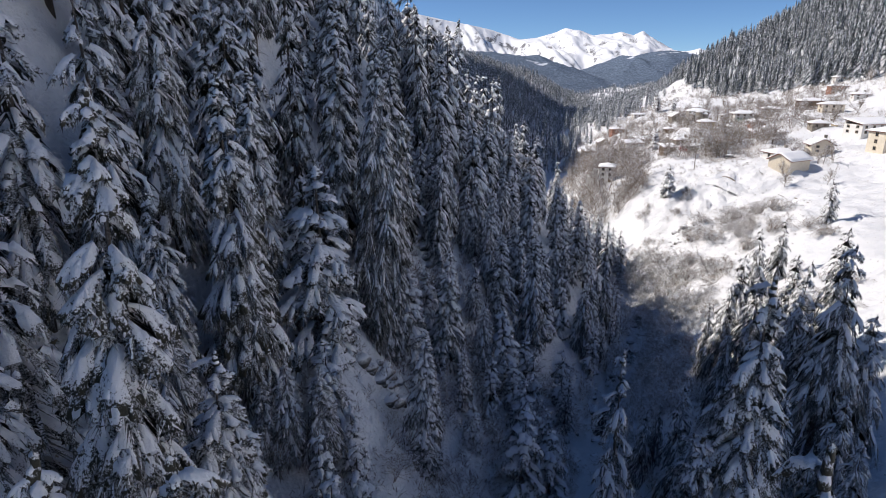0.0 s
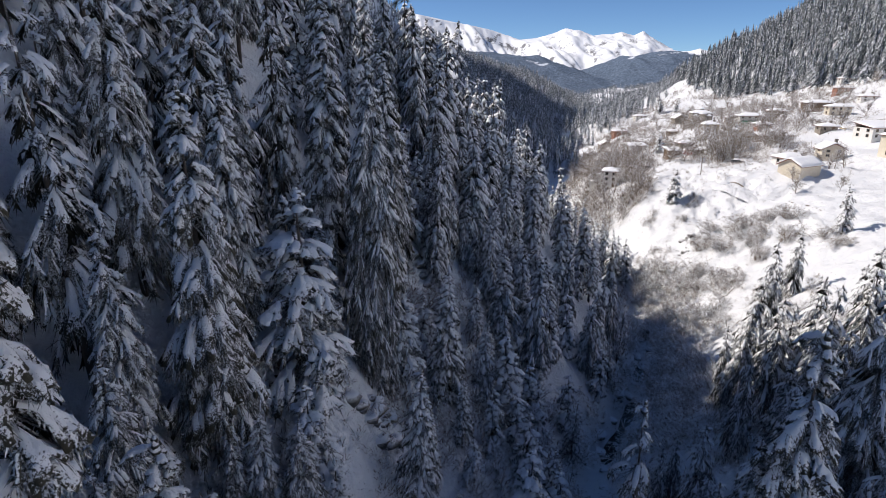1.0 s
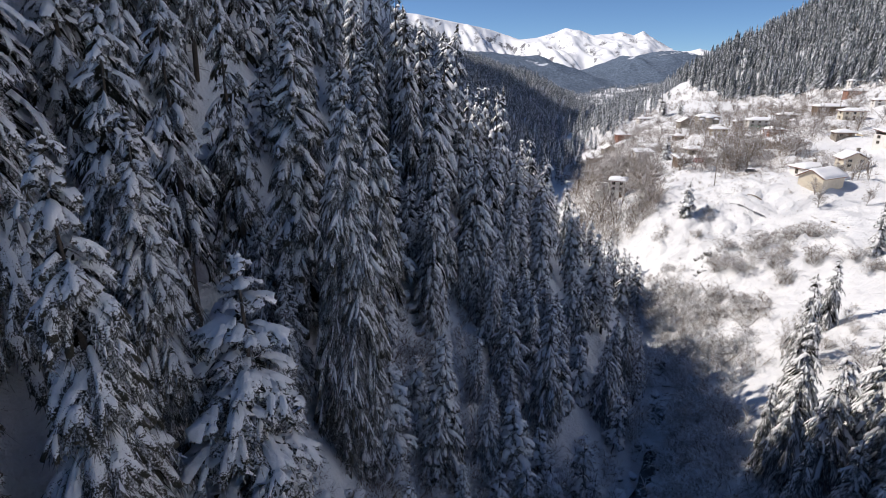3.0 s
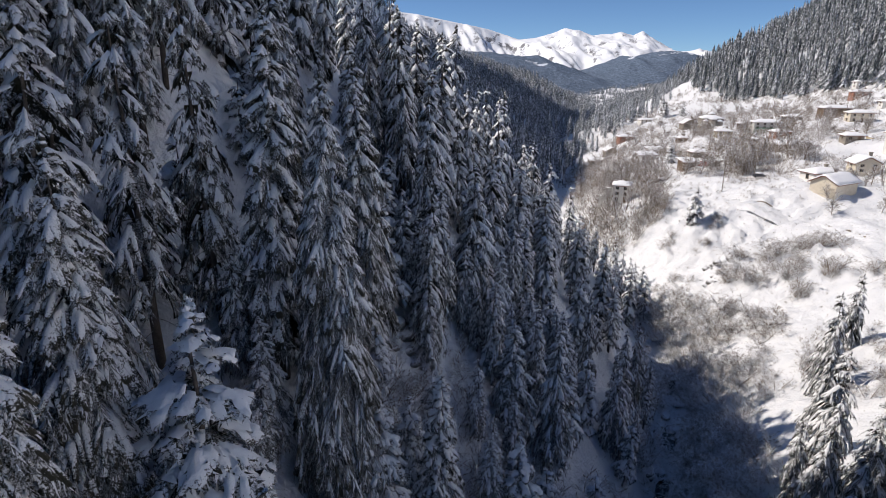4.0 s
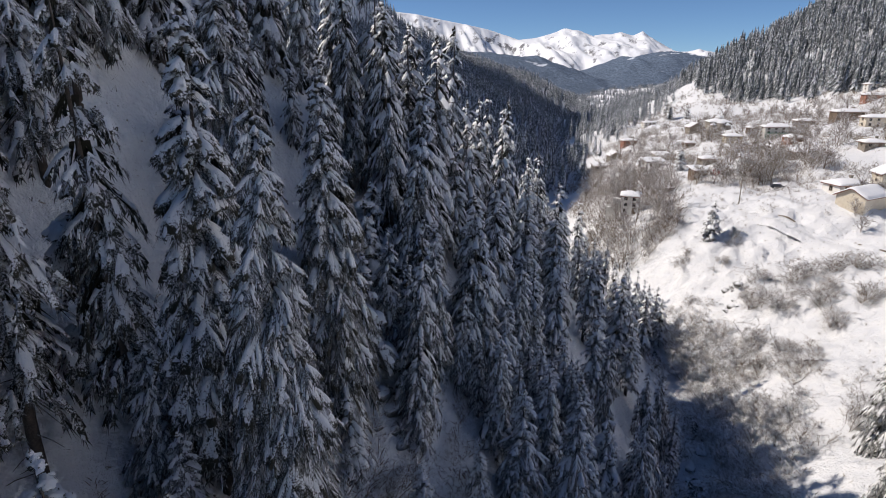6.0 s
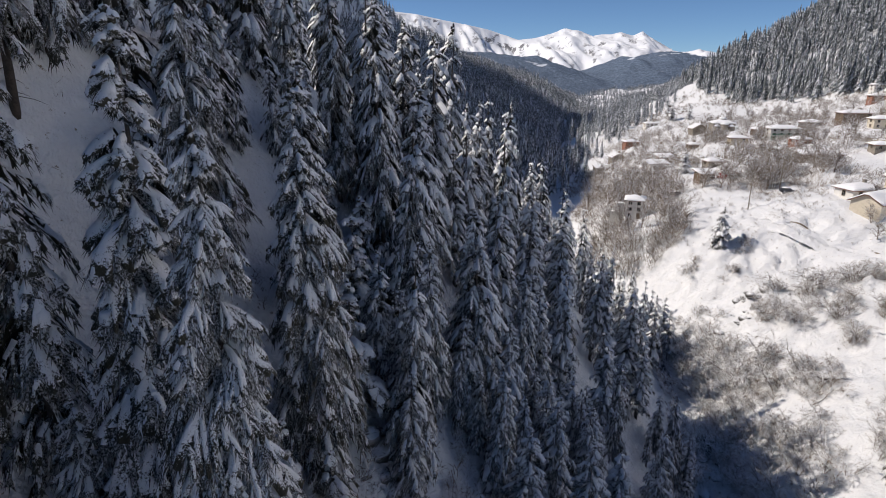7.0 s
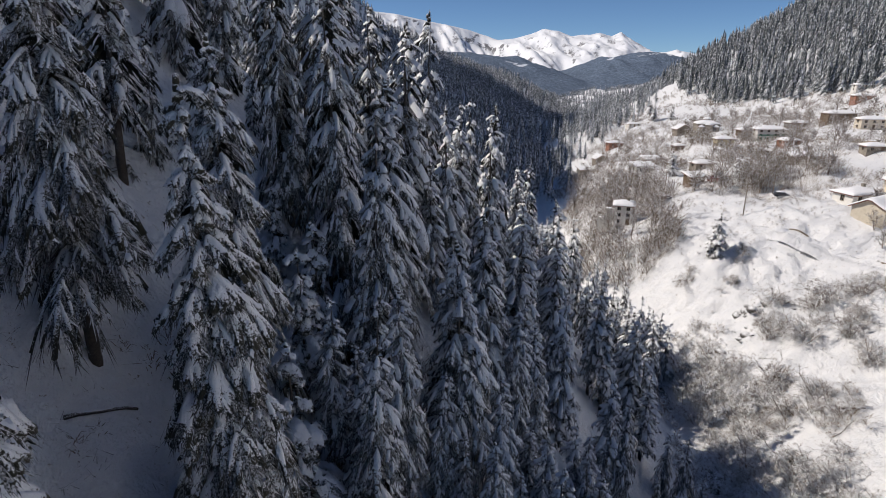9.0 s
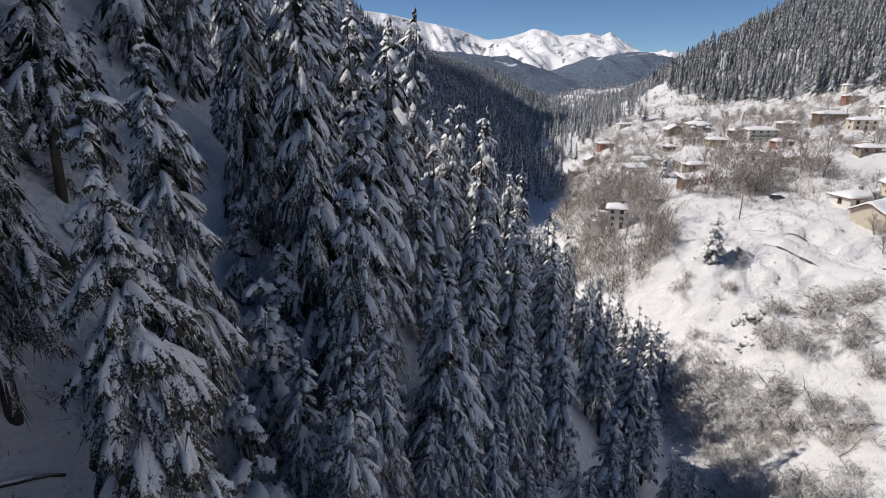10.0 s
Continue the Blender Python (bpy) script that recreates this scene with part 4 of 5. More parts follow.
LOWER_LOOK = (("shed", "white"), ("hip", "stone"), ("hip", "brick"), ("gable", "stone"), ("shed", "white"), ("hip", "stone"), ("shed", "stone"), ("shed", "wood"), ("hip", "stone"),
              ("shed", "white"), ("hip", "white"), ("gable", "cream"), ("shed", "white"), ("hip", "cream"))
WORDS = {"yellow": "ochre-plastered", "wood": "dark timber", "stone": "grey stone", "brick": "red brick", "cream": "cream-plastered", "white": "white-plastered"}
for rows, looks in ((UPPER, UPPER_LOOK), (LOWER, LOWER_LOOK)):
    for (x, y, w, d, h, turn, st), (roof, wall) in zip(rows, looks):
        size = "small" if w < 12.5 else "long"
        house(x, y, w, d, h, turn, roof, wall, "%s %s village house under a snowy %s roof" % (size, WORDS[wall], {"hip": "hipped", "gable": "gabled", "shed": "sloping"}[roof]), st, chimney=roof != "shed")

# the barn with its wide plastered gable
barn, body = house(111.5, 185, 11.5, 17, 7.8, -62, "gable", "cream", "barn with a blank cream gable wall and snowy roof", 1, chimney=False, name="barn", windows=False)
# the tall house above the creek, with terraces stepping down
tower, body = house(66, 230, 8.8, 9.8, 9.8, -20, "hip", "white", "tall three-storey white house with stepped terraces", 3)
for i in range(2):
    tr = Shell()
    box(tr, -5.4, -3.2, -3.4 + i * 1.2, 1.0, -3, 4.4 - 2.5 * i)
    box(tr, -5.5, -3.2, -3.5 + i * 1.2, -3.3 + i * 1.2, 4.4 - 2.5 * i, 5.1 - 2.5 * i)
    part("terrace", tr, WALLS["white"], tower, "", False).location = (-2.2 * i, 0, 0)
    cap = Shell()
    lump(cap, np.random.RandomState(3 + i), (-4.4 - 2.2 * i, -1.1, 4.4 - 2.5 * i), (1.1, 2.0, 0.4), 3, 10, 0.1, 0, True)
    part("snow_cover", cap, M_SNOW_ROOF, tower, "snow on the terrace")

# the guest house with green balconies
inn, body = house(170, 331, 22, 12, 8.8, -6, "hip", "white", "white guest house with green-framed ground floor and balcony", 3, chimney=True, name="guest_house")
bal = Shell()
box(bal, -6.8, 6.8, -4.9, -3.6, 1.9, 2.1)
part("balcony", bal, WALLS["white"], inn, "", False)
for i in range(9):
    post = Shell()
    box(post, -0.14, 0.14, -0.14, 0.14, 0, 2.2)
    part("post", post, M_GREEN, inn, "green timber post", False).location = (-6.6 + 1.65 * i, -4.7, -0.3)
rail = Shell()
box(rail, -6.8, 6.8, -4.92, -4.84, 2.8, 2.9)
box(rail, -6.8, 6.8, -4.92, -4.84, 2.11, 2.5)
part("railing", rail, M_GREEN, inn, "green balcony railing", False)

# the stone church with three round apses
zc = float(height(170, 389))
church = thing("church", "grey stone church with three round apses and snowy roofs", "church", "village houses", pose(170, 393, zc, 0, 0, -12))
sh = Shell()
box(sh, -6, 6, -4, 8, -3, 5.2)
part("wall", sh, WALLS["stone"], church, "", False)
part("snow_cover", roof_slab("hip", 13, 13, 5.2, 0.35, 0.4, np.random.RandomState(8)), M_SNOW_ROOF, church, "snow on the roof").location = (0, 2, 0)
for i, (cx, r, hh) in enumerate(((-4, 1.7, 3.6), (0, 2.3, 4.8), (4, 1.7, 3.6))):
    ap, cone = Shell(), Shell()
    tube(ap, [(cx, -4, -3), (cx, -4, hh)], (r, r), 14)
    tube(cone, [(cx, -4, hh), (cx, -4, hh + 0.35), (cx, -4, hh + 1.4)], (r + 0.25, r + 0.2, 0.1), 14)
    part("apse", ap, WALLS["stone"], church)
    part("apse_roof", cone, M_SNOW_ROOF, church, "snow-covered conical roof")
drum, cap = Shell(), Shell()
tube(drum, [(0, 2, 5), (0, 2, 7.6)], (2.0, 2.0), 12)
lump(cap, np.random.RandomState(2), (0, 2, 7.6), (2.3, 2.3, 1.3), 4, 12, 0.04, 0, True)
part("drum", drum, WALLS["stone"], church)
part("dome", cap, M_SNOW_ROOF, church, "snow-covered dome")
built.extend([(170, 389), (166, 389), (174, 389), (170, 384)])

# a half-fallen shed with a red sheet of roofing
shed, body = house(97.5, 251, 9, 7, 5.2, 8, "shed", "wood", "ruined shed with snow and a red metal roof sheet", 1, chimney=False, name="shed", windows=False)
sheet_ = Shell()
box(sheet_, 2.6, 6.6, -2.4, -2.3, 2.6, 4.6)
red = part("metal_sheet", sheet_, M_RED, shed, "bent red roofing sheet", False)
red.rotation_euler = (0.25, 0.25, 0)


def pole(x, y, tall):
    z = float(height(x, y))
    ob = thing("utility_pole", "plain wooden utility pole standing in snow", "pole", "utility poles", pose(x, y, z))
    sh, arm = Shell(), Shell()
    tube(sh, [(0, 0, -0.6), (0, 0, tall)], (0.16, 0.10), 8)
    box(arm, -0.8, 0.8, -0.06, 0.06, tall - 0.7, tall - 0.55)
    part("post", sh, M_POLE, ob)
    part("crossbar", arm, M_POLE, ob, "", False)


for x, y, tall in ((89, 203, 9), (112, 228, 9), (146, 285, 9), (184, 372, 9), (104, 268, 8), (88, 252, 8), (128, 300, 8), (214, 335, 8)):
    pole(x, y, tall)


def car(x, y, turn, label):
    """A parked car, mostly under snow."""
    z = float(height(x, y))
    ob = thing("car", label, "car", "parked cars", pose(x, y, z, 0, 0, turn))
    bm = bmesh.new()
    prof = [(-2.1, 0.35), (2.1, 0.35), (2.1, 0.8), (1.2, 0.95), (0.7, 1.45), (-1.2, 1.45), (-1.9, 0.95), (-2.1, 0.85)]
    a = [bm.verts.new((px, -0.82, pz)) for px, pz in prof]
    b2 = [bm.verts.new((px, 0.82, pz)) for px, pz in prof]
    bm.faces.new(a)
    bm.faces.new(list(reversed(b2)))
    for i in range(8):
        j = (i + 1) % 8
        bm.faces.new((a[j], a[i], b2[i], b2[j]))
    bmesh.ops.bevel(bm, geom=bm.edges[:], offset=0.07, segments=2, affect="EDGES")
    part("body", bm, M_CAR, ob)
    cap = Shell()
    lump(cap, np.random.RandomState(4), (-0.2, 0, 1.4), (1.5, 0.85, 0.35), 3, 10, 0.08, 0, True)
    lump(cap, np.random.RandomState(5), (1.5, 0, 0.9), (0.7, 0.8, 0.22), 3, 8, 0.08, 0, True)
    part("snow_cover", cap, M_SNOW_ROOF, ob, "snow on the roof and bonnet")
    for wx in (-1.35, 1.35):
        for wy in (-0.8, 0.8):
            wh = Shell()
            tube(wh, [(wx, wy - 0.1, 0.32), (wx, wy + 0.1, 0.32)], (0.32, 0.32), 12)
            part("wheel", wh, M_GLASS, ob, "dark tyre")


car(83.5, 240, 20, "dark car parked under a cap of snow")
car(109, 219, -15, "dark car half buried beside bare trees")

# the snowed-in lane with its earth edge, and the long terrace wall
LANE_Q, LANE_X, LANE_Y = (0, 0.14, 0.26, 0.42, 0.58, 0.72, 1), (86, 91, 95, 98, 98.3, 97, 91), (193, 183, 177, 169, 158, 150, 130)
EARTH_SIDE = -1
lx = np.linspace(0, 1, 60)
px_, py_ = np.interp(lx, LANE_Q, LANE_X), np.interp(lx, LANE_Q, LANE_Y)
nx_, ny_ = np.gradient(py_), -np.gradient(px_)
ln_ = np.hypot(nx_, ny_)
nx_, ny_ = nx_ / ln_, ny_ / ln_
pz_ = np.convolve(np.pad(height(px_, py_), 4, "edge"), np.ones(9) / 9, "valid") + 0.2
jit = np.random.RandomState(6).uniform(-0.16, 0.16, (2, 60))


def strip(name, profile, k0, k1, mat, label, category):
    """A band along the lane: profile of sideways offset and height."""
    sh, n = Shell(), len(profile)
    sh.add([(px_[i] + nx_[i] * (off + jit[0, i]), py_[i] + ny_[i] * (off + jit[1, i]), pz_[i] + up + 0.3 * jit[1, i]) for i in range(k0, k1) for off, up in profile],
           [(n * i + k, n * i + k + 1, n * i + n + k + 1, n * i + n + k) for i in range(k1 - k0 - 1) for k in range(n - 1)])
    tagged(part(name, sh, mat), label, category, kind="structure")


strip("lane", ((-3.2, -1.4), (-1.9, 0.45), (-1.3, 0.0), (-0.5, -0.06), (0, 0.05), (0.5, -0.06), (1.3, 0.0), (1.8, 0.4), (3.4, -1.6)), 0, 60, M_SNOW_GROUND, "snowed-in lane between low ploughed banks", "lane")
for k0, k1 in ((6, 11), (25, 34), (36, 46)):
    strip("lane_bank", ((EARTH_SIDE * 1.75, 0.2), (EARTH_SIDE * 2.0, 0.62), (EARTH_SIDE * 2.4, 0.62), (EARTH_SIDE * 2.9, -0.6)), k0, k1, M_EARTH, "low bare-earth bank along the snowed-in lane", "bank")

wx, wy = np.linspace(184, 172, 30), np.linspace(316, 256, 30)
wall_sh, wall_sn = Shell(), Shell()
for i in range(29):
    z0 = float(height(wx[i], wy[i]))
    box(wall_sh, wx[i] - 0.3, wx[i] + 0.5, wy[i + 1] - 0.02, wy[i], z0 - 2.5, z0 + 1.4)
    lump(wall_sn, np.random.RandomState(i), (wx[i] + 0.3, (wy[i] + wy[i + 1]) / 2, z0 + 1.35), (0.9, 1.5, 0.4), 3, 8, 0.1, 0, True)
tw = tagged(part("terrace_wall", wall_sh, WALLS["yellow"], None, "", False), "long ochre terrace wall capped with snow", "wall", kind="structure")
part("snow_cover", wall_sn, M_SNOW_ROOF, tw, "snow along the wall top")

# ---------------------------------------------------------------- thickets: along the creek, on the banks and round the houses
shrubs = [
    bare(61, "shrub", "frosted leafless shrub bent over by snow", "shrub", "snowy shrubs", tall=5.5, spread=1.0, stems=6, twigs=4, arch=0.9, thick=0.06, snowy=0.55, fine=0.9),
    bare(62, "shrub", "wide leafless bush with snow on its twigs", "shrub", "snowy shrubs", tall=5.0, spread=1.3, stems=6, twigs=4, arch=1.1, thick=0.05, snowy=0.6, fine=0.9),
    bare(63, "shrub", "tangled brown bush dusted with snow", "shrub", "snowy shrubs", tall=6.0, spread=0.7, stems=5, twigs=5, arch=0.6, thick=0.06, snowy=0.42, fine=0.9),
]
bare_trees = [
    bare(64, "bare_tree", "leafless tree with fine snowy branches", "tree", "bare trees", tall=9.0, spread=0.35, stems=2, twigs=6, arch=0.25, thick=0.14, snowy=0.3, fine=1.5),
    bare(65, "bare_tree", "spreading leafless tree with brown frosted twigs", "tree", "bare trees", tall=10.0, spread=0.6, stems=3, twigs=5, arch=0.2, thick=0.14, snowy=0.25, fine=1.6),
    bare(66, "bare_tree", "slender leafless tree with brown twigs", "tree", "bare trees", tall=8.0, spread=0.5, stems=4, twigs=4, arch=0.3, thick=0.08, snowy=0.3, fine=1.2),
]


def thicket(kinds, seed, cx, cy, rx, ry, count, tall, gap=1.2, band=None):
    rs = np.random.RandomState(seed)
    done = []
    for _ in range(count * 8):
        if len(done) >= count:
            break
        a, r = rs.uniform(0, 6.28), rs.uniform(0, 1) ** 0.5
        x, y = cx + rx * r * math.cos(a), cy + ry * r * math.sin(a)
        d = x - float(creek_x(y))
        if abs(d) < 1.8 or (band and not band[0] < d < band[1]):
            continue
        if any((x - q[0]) ** 2 + (y - q[1]) ** 2 < gap * gap for q in done + built):
            continue
        done.append((x, y))
        plant(kinds[rs.randint(0, len(kinds))], x, y, rs.uniform(*tall), rs.uniform(0.9, 1.25), rs.uniform(0, 360))


# single bushes on the sunlit bank: x, y, height
BANK_BUSHES = (
    (69.5, 152, 6.5), (76, 163, 5.5), (80.5, 159, 6), (88, 157, 6), (91.5, 154, 5.5), (78, 153, 3.5), (77, 138, 5), (79, 146, 5.5),
    (84, 141, 5.5), (89.5, 136, 4), (88, 128, 4), (63, 141, 6), (65, 133, 5.5), (60, 139, 5), (64.5, 127, 4), (78.5, 184, 3.5),
    (66, 184, 4), (73, 176, 3), (60.5, 133, 5), (84.5, 160, 6.5), (73, 149, 5), (71, 158, 4), (93, 160, 4.5), (82, 150, 4.5),
)
for i, (x, y, tall) in enumerate(BANK_BUSHES):
    plant(shrubs[i % 3], x, y, tall, 1.2, 67 * i)
    plant(shrubs[(i + 1) % 3], x + 1.7 * math.cos(2.4 * i), y + 1.7 * math.sin(2.4 * i), tall * 0.75, 1.2, 31 * i)
for seed, cx, cy, rx, ry, count, lo, hi in (
    (1, 48, 116, 9, 14, 30, 3, 6), (2, 53, 145, 8, 14, 24, 3.5, 6), (3, 38, 97, 8, 10, 22, 3, 5.5), (4, 61, 112, 6, 9, 9, 2.5, 4.5),
    (5, 12, 72, 10, 12, 20, 2.5, 4.5), (6, -2, 69, 6, 10, 16, 2.5, 4.5), (7, -7, 46, 9, 10, 14, 2, 4), (13, 2, 57, 7, 8, 14, 2, 4), (8, 66, 96, 9, 12, 8, 3, 5), (9, 2, 85, 9, 8, 7, 2, 3.5), (10, 30, 66, 10, 14, 16, 2, 4.5), (11, 36, 84, 8, 9, 18, 3, 5), (12, 54, 121, 6, 10, 12, 2.5, 5),
):
    thicket(shrubs, 700 + seed, cx, cy, rx, ry, count, (lo, hi))
for seed, cx, cy, rx, ry, count, lo, hi in (
    (1, 63, 218, 13, 22, 20, 5, 7.5), (2, 73, 262, 18, 30, 22, 5, 8), (3, 95, 330, 26, 45, 22, 5, 7.5), (4, 103, 236, 12, 12, 8, 6, 9),
    (5, 122, 238, 16, 14, 14, 7, 11), (6, 132, 268, 18, 20, 12, 6, 9), (7, 150, 300, 22, 18, 10, 5, 8), (8, 190, 345, 45, 30, 18, 5, 7), (9, 135, 385, 30, 40, 16, 5, 7),
    (10, 240, 370, 40, 40, 16, 5, 7), (11, 110, 176, 10, 8, 4, 3, 5), (12, 122, 190, 6, 6, 8, 4, 6), (13, 175, 285, 25, 20, 14, 5, 8), (14, 215, 420, 50, 40, 20, 5, 8), (15, 155, 330, 30, 25, 16, 5, 8), (16, 160, 430, 40, 40, 14, 5, 7),
):
    thicket(bare_trees, 800 + seed, cx, cy, rx, ry, int(count * 0.9), (lo * 1.25, hi * 1.3), 2.2)


def brush(name, label, seed, zones, twigs, snowy, thick=1.0):
    """Fine twigs in their thousands, too many to count: zones of x, y, rx, ry, clumps, height."""
    rs = np.random.RandomState(seed)
    base, tall = [], []
    for cx, cy, rx, ry, n, hgt in zones:
        a, r = rs.uniform(0, 6.28, n), rs.uniform(0, 1, n) ** 0.5
        x, y = cx + rx * r * np.cos(a), cy + ry * r * np.sin(a)
        ok = np.abs(x - creek_x(y)) > 2.3
        for q in built:
            ok &= (x - q[0]) ** 2 + (y - q[1]) ** 2 > 22
        x, y = x[ok], y[ok]
        base.append(np.column_stack((x, y, height(x, y) - 0.1)))
        tall.append(hgt * rs.uniform(0.5, 1.25, len(x)))
    base, tall = np.repeat(np.concatenate(base), twigs, 0), np.repeat(np.concatenate(tall), twigs)
    n = len(base)
    a = rs.uniform(0, 6.28, n)
    lean = rs.uniform(0.3, 1.3, n)
    out = np.column_stack((np.cos(a), np.sin(a), np.zeros(n)))
    p = base + out * (rs.uniform(0, 0.35, n) * tall)[:, None] * 0.8
    p[:, 2] += rs.uniform(0, 0.72, n) * tall
    ln = tall * rs.uniform(0.22, 0.5, n)
    mid = p + out * (lean * ln * 0.5)[:, None] + UP * (ln * rs.uniform(0.15, 0.6, n))[:, None]
    tip = mid + out * (lean * ln * 0.7)[:, None] + UP * (ln * rs.uniform(-0.5, 0.35, n))[:, None]
    b = rs.uniform(0, 6.28, n)
    w = np.column_stack((np.cos(b), np.sin(b), np.zeros(n))) * thick * (0.024 + 0.011 * tall)[:, None]
    v = np.stack((p - w, p + w, mid + 0.7 * w, mid - 0.7 * w, tip), 1).reshape(-1, 3)
    k = np.arange(n) * 5
    faces = np.column_stack((k, k + 1, k + 2, k + 3)).tolist() + np.column_stack((k + 3, k + 2, k + 4)).tolist()
    white = rs.uniform(0, 1, n) < snowy
    me = bpy.data.meshes.new(name)
    me.from_pydata(v.tolist(), [], faces)
    me.materials.append(M_TWIG)
    me.materials.append(M_SNOW_TWIG)
    me.polygons.foreach_set("material_index", np.concatenate((white, white)).astype(int).tolist())
    tagged(new(name, me), label, "brushwood", kind="stuff")


built.extend(((66, 226), (65.5, 221), (65, 216), (64.5, 211)))
brush("village_brushwood", "brown leafless brushwood and hedges standing in the snow", 91, (
    (63, 218, 12, 24, 513, 5.9), (73, 262, 18, 32, 567, 5.9), (95, 330, 28, 50, 486, 5.2), (130, 470, 36, 50, 324, 4.2), (175, 520, 40, 50, 270, 4.2), (230, 440, 50, 30, 216, 3.9), (130, 385, 34, 45, 256, 4.5), (125, 245, 18, 16, 202, 4.5),
    (135, 272, 20, 18, 216, 3.9), (190, 345, 50, 35, 513, 3.9), (250, 380, 50, 45, 459, 3.9), (102, 240, 12, 14, 121, 3.9), (165, 440, 50, 45, 351, 3.9),
    (155, 290, 30, 30, 270, 3.9), (115, 215, 22, 16, 120, 2.0), (92, 215, 18, 14, 90, 1.4), (80, 195, 14, 12, 60, 1.2), (105, 195, 14, 14, 60, 1.2), (130, 225, 18, 14, 121, 3.1), (215, 420, 60, 40, 270, 3.9), (180, 265, 25, 22, 148, 3.2), (140, 330, 40, 40, 351, 3.4), (115, 300, 25, 30, 216, 3.4),
), 28, 0.14, 0.8)
brush("hillside_brushwood", "leafless brown brushwood below the fir forest", 95, (
    (262, 640, 45, 70, 260, 4), (275, 560, 40, 45, 160, 4), (285, 490, 40, 40, 130, 3.5), (195, 600, 35, 60, 160, 4), (290, 440, 40, 30, 90, 3.5),
), 22, 0.2, 2.4)
brush("bank_brushwood", "frosted leafless brushwood on the sunlit bank", 92, tuple((x, y, 1.9, 1.9, 9, 0.55 * tall) for x, y, tall in BANK_BUSHES) + (
    (66, 128, 5, 6, 14, 2.5), (70, 112, 7, 9, 22, 2.2), (64, 101, 7, 8, 20, 2.2), (58, 136, 4, 8, 40, 2.6), (55, 152, 3, 8, 26, 2.6), (84, 175, 20, 22, 50, 0.6), (74, 132, 12, 14, 20, 0.7),
), 80, 0.36, 0.66)
brush("creek_brushwood", "dark tangled brushwood along the shaded creek", 93, (
    (47, 118, 9, 17, 330, 2.6), (53, 147, 9, 15, 330, 2.8), (38, 98, 9, 12, 240, 2.4), (58, 165, 7, 9, 120, 2.6), (26, 80, 9, 10, 160, 2.4), (33, 62, 12, 12, 150, 2.2), (36, 82, 8, 9, 90, 2.2),
), 50, 0.58, 1.0)
brush("slope_brushwood", "thin leafless undergrowth between the firs", 94, (
    (-3, 70, 8, 12, 170, 2.6), (8, 76, 9, 12, 170, 2.6), (-8, 46, 10, 9, 120, 2.2), (2, 90, 9, 8, 50, 1.8), (-14, 78, 6, 8, 22, 1.2), (12, 62, 8, 9, 170, 2.4), (-14, 60, 8, 10, 60, 1.5), (-12, 36, 9, 12, 90, 1.8), (1, 58, 8, 10, 200, 2.5), (-6, 84, 8, 8, 80, 1.6), (5, 100, 10, 8, 120, 2.2),
), 26, 0.45, 0.85)

# ---------------------------------------------------------------- rocks, boulders, drifts and fallen wood
def rock(name, x, y, size, seed, label, group, cap=0.6, sink=0.35):
    rs = np.random.RandomState(seed)
    z = float(height(x, y))
    ob = thing(name, label, "rock", group, pose(x, y, z - size * sink * 0.5, 0, 0, rs.uniform(0, 360)))
    st, sn = Shell(), Shell()
    sx, sy, sz = size * rs.uniform(0.8, 1.3), size * rs.uniform(0.7, 1.1), size * rs.uniform(0.5, 0.8)
    lump(st, rs, (0, 0, sz * 0.2), (sx, sy, sz), 4, 8, 0.16)
    part("stone", st, M_ROCK, ob)
    if cap > 0:
        lump(sn, rs, (0, 0, sz * 0.75), (sx * 0.95, sy * 0.95, sz * cap), 3, 9, 0.10, 0, True)
        part("snow_cap", sn, M_SNOW_ROOF, ob, "rounded cap of snow")
    return ob


rs = np.random.RandomState(77)
# the ledge on the wooded slope
for i in range(26):
    u = rs.uniform()
    rock("rock", -10.5 + 9.5 * u + rs.normal(0, 0.5), 81.5 + 2.5 * u + rs.normal(0, 1.1), rs.uniform(0.4, 1.2), 200 + i, "dark rock outcrop half covered by snow", "ledge rocks", 0.4 if i % 3 else 0, 0.3)
for i in range(14):
    rock("rock", -6.6 + rs.normal(0, 1.3), 57.2 + rs.normal(0, 2.2), rs.uniform(0.5, 1.25), 240 + i, "dark rock jutting out of the snowy gully", "gully rocks", 0.4 if i % 3 else 0, 0.3)
# boulders along the creek
for i in range(70):
    y = rs.uniform(72, 172)
    x = float(creek_x(y)) + rs.choice((-1, 1)) * rs.uniform(0.6, 3.4)
    rock("boulder", x, y, rs.uniform(0.4, 1.1), 300 + i, "rounded creek boulder under a cap of snow", "creek boulders", 0.7, 0.2)
# the stony runnel on the sunlit bank
for i in range(60):
    u = rs.uniform()
    rock("stone", 60 + 16 * u + rs.normal(0, 1.8), 155 + 12 * u + rs.normal(0, 2.6), rs.uniform(0.2, 0.4) + 0.9 * rs.uniform() ** 4, 400 + i, "dark wet stone showing through the snow", "runnel stones", 0.45 if i % 3 == 0 else 0, 0.3)

for i in range(12):
    rock("rock", 72.5 + rs.normal(0, 1.9), 164.5 + rs.normal(0, 1.5), rs.uniform(0.8, 1.5), 500 + i, "dark bare rock in a gully of the bank", "gully rocks", 0.3 if i % 4 == 0 else 0, -0.2)


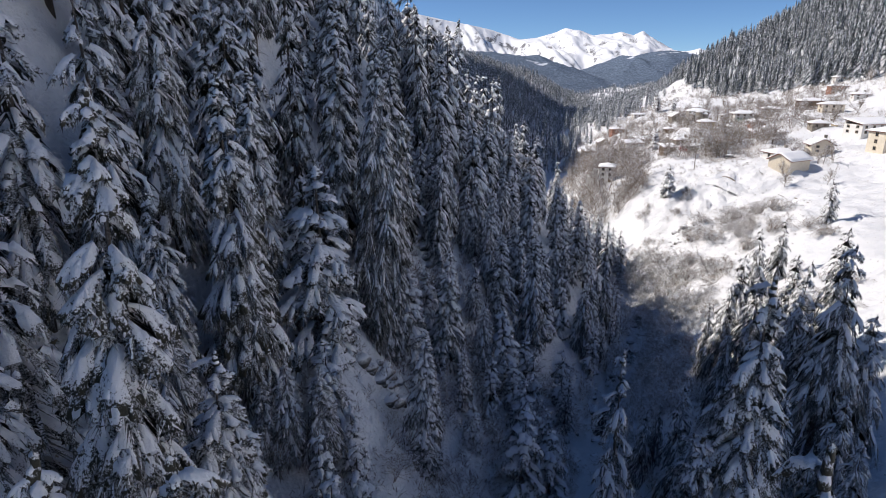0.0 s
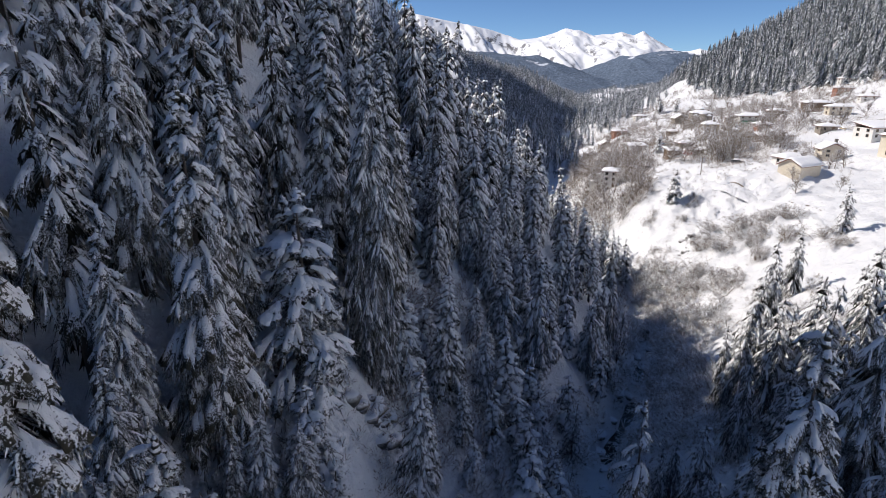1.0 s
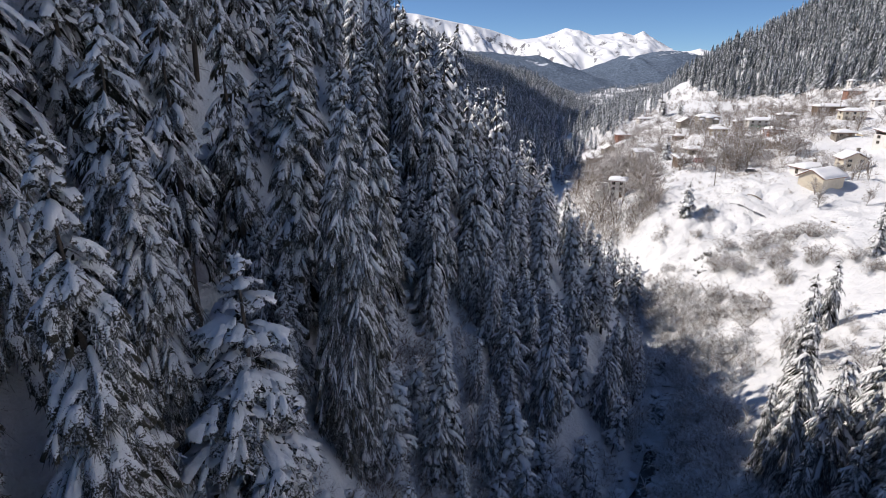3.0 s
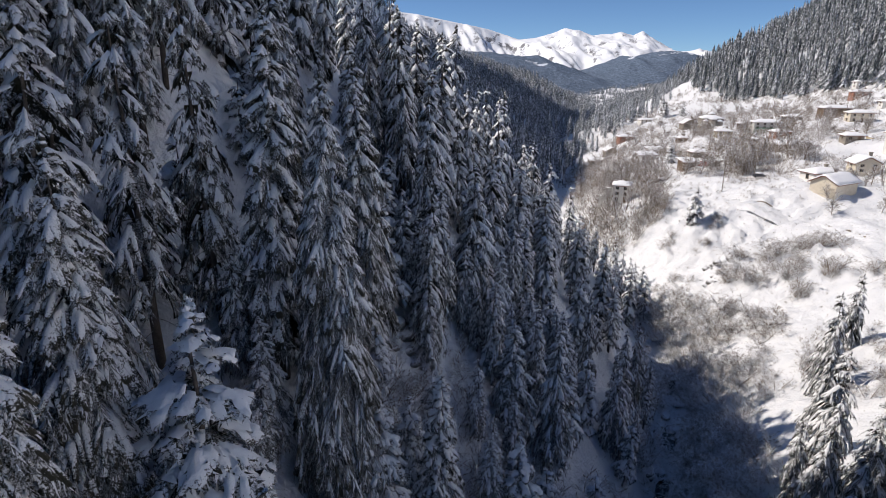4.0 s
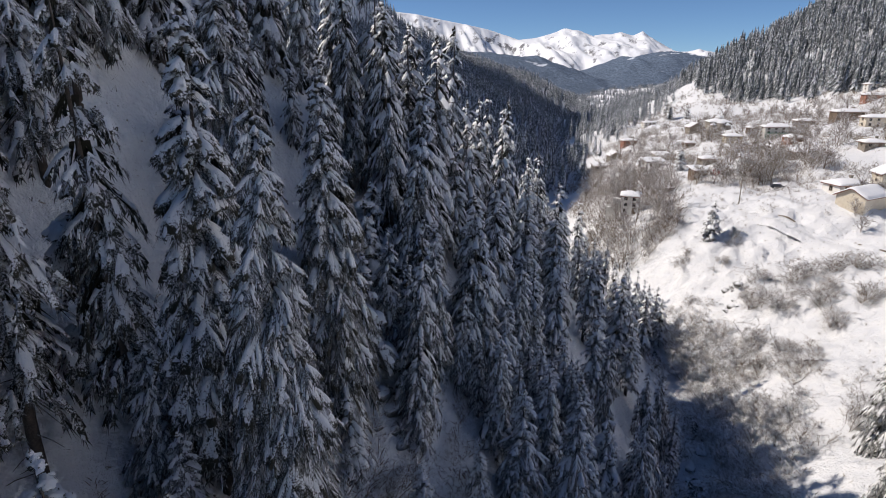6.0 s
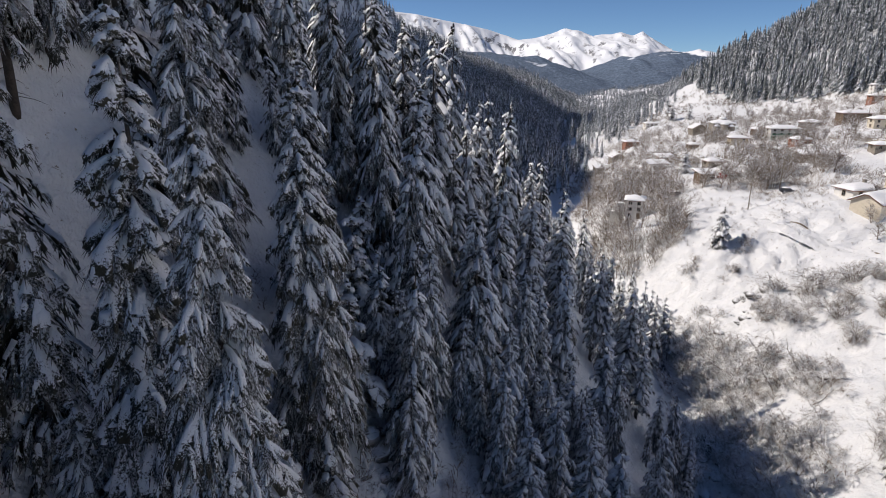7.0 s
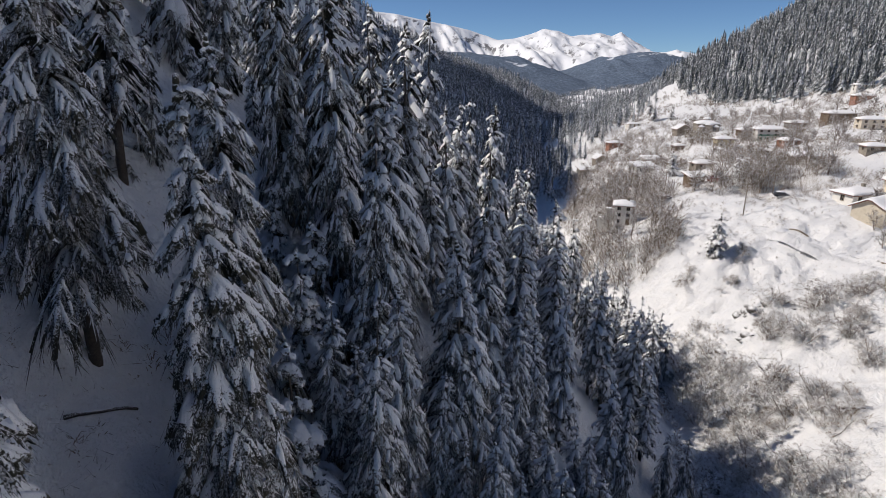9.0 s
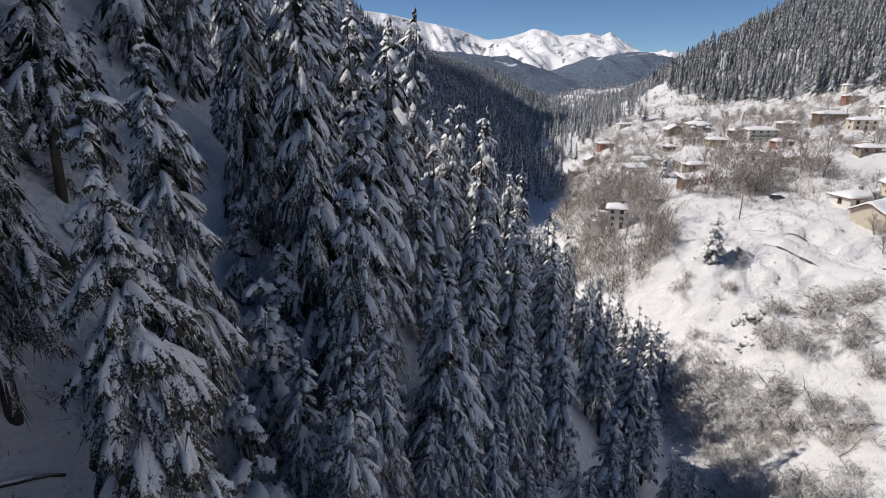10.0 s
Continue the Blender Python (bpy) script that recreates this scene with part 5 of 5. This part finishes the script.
def log(x0, y0, x1, y1, r, label, lift=0.25):
    n = 7
    q = np.linspace(0, 1, n)
    xs, ys = x0 + (x1 - x0) * q, y0 + (y1 - y0) * q
    zs = height(xs, ys) + lift
    ob = thing("log", label, "log", "fallen logs", pose(x0, y0, float(zs[0])))
    sh, sn = Shell(), Shell()
    pts = np.column_stack((xs - x0, ys - y0, zs - zs[0] + 0.05 * np.sin(9 * q)))
    tube(sh, pts, r * np.linspace(1, 0.6, n), 7)
    tube(sn, pts[1:5] + UP * r * 0.75, r * np.array([0.5, 0.75, 0.7, 0.4]), 6)
    part("trunk", sh, M_BARK if r > 0.12 else M_TWIG, ob)
    part("snow_load", sn, M_SNOW_ROOF, ob, "strip of snow on top")


log(65.2, 128.2, 67.2, 126.2, 0.22, "broken brown log lying on sunlit snow")
log(61.5, 124.5, 64.5, 125.2, 0.1, "thin dark log half buried in snow")
log(-15.5, 80.1, -13.3, 82.7, 0.13, "dark fallen trunk half buried in snow")
log(-10.4, 97.9, -9.3, 98.0, 0.14, "dark fallen trunk on the wooded slope")
log(-7.5, 92, -5.2, 95.5, 0.2, "leaning dead trunk on the snowy slope", 0.6)
log(-9.5, 89.5, -8.2, 91.5, 0.16, "short dark log poking out of the snow")
log(-17.2, 92.5, -16.6, 92.3, 0.12, "dark branch wood lying in the snow")

# twigs and dead stalks through the snow under the firs
litter = Shell()
for _ in range(900):
    y = rs.uniform(40, 112)
    x = float(creek_x(y)) - rs.uniform(3, 62)
    z = float(height(x, y))
    for k in range(5):
        a, ln = rs.uniform(0, 6.28), rs.uniform(0.25, 1.1)
        w = np.array([math.cos(a), math.sin(a), 0]) * 0.018
        p = np.array([x + rs.normal(0, 0.4), y + rs.normal(0, 0.4), z - 0.05])
        litter.add((p - w, p + w, p + np.array([rs.normal(0, 0.6), rs.normal(0, 0.6), 0.6]) * ln), [(0, 1, 2)])
tagged(part("dead_stalks", litter, M_BARK), "dark dead stalks and twigs standing in the snow", "twigs", kind="stuff")
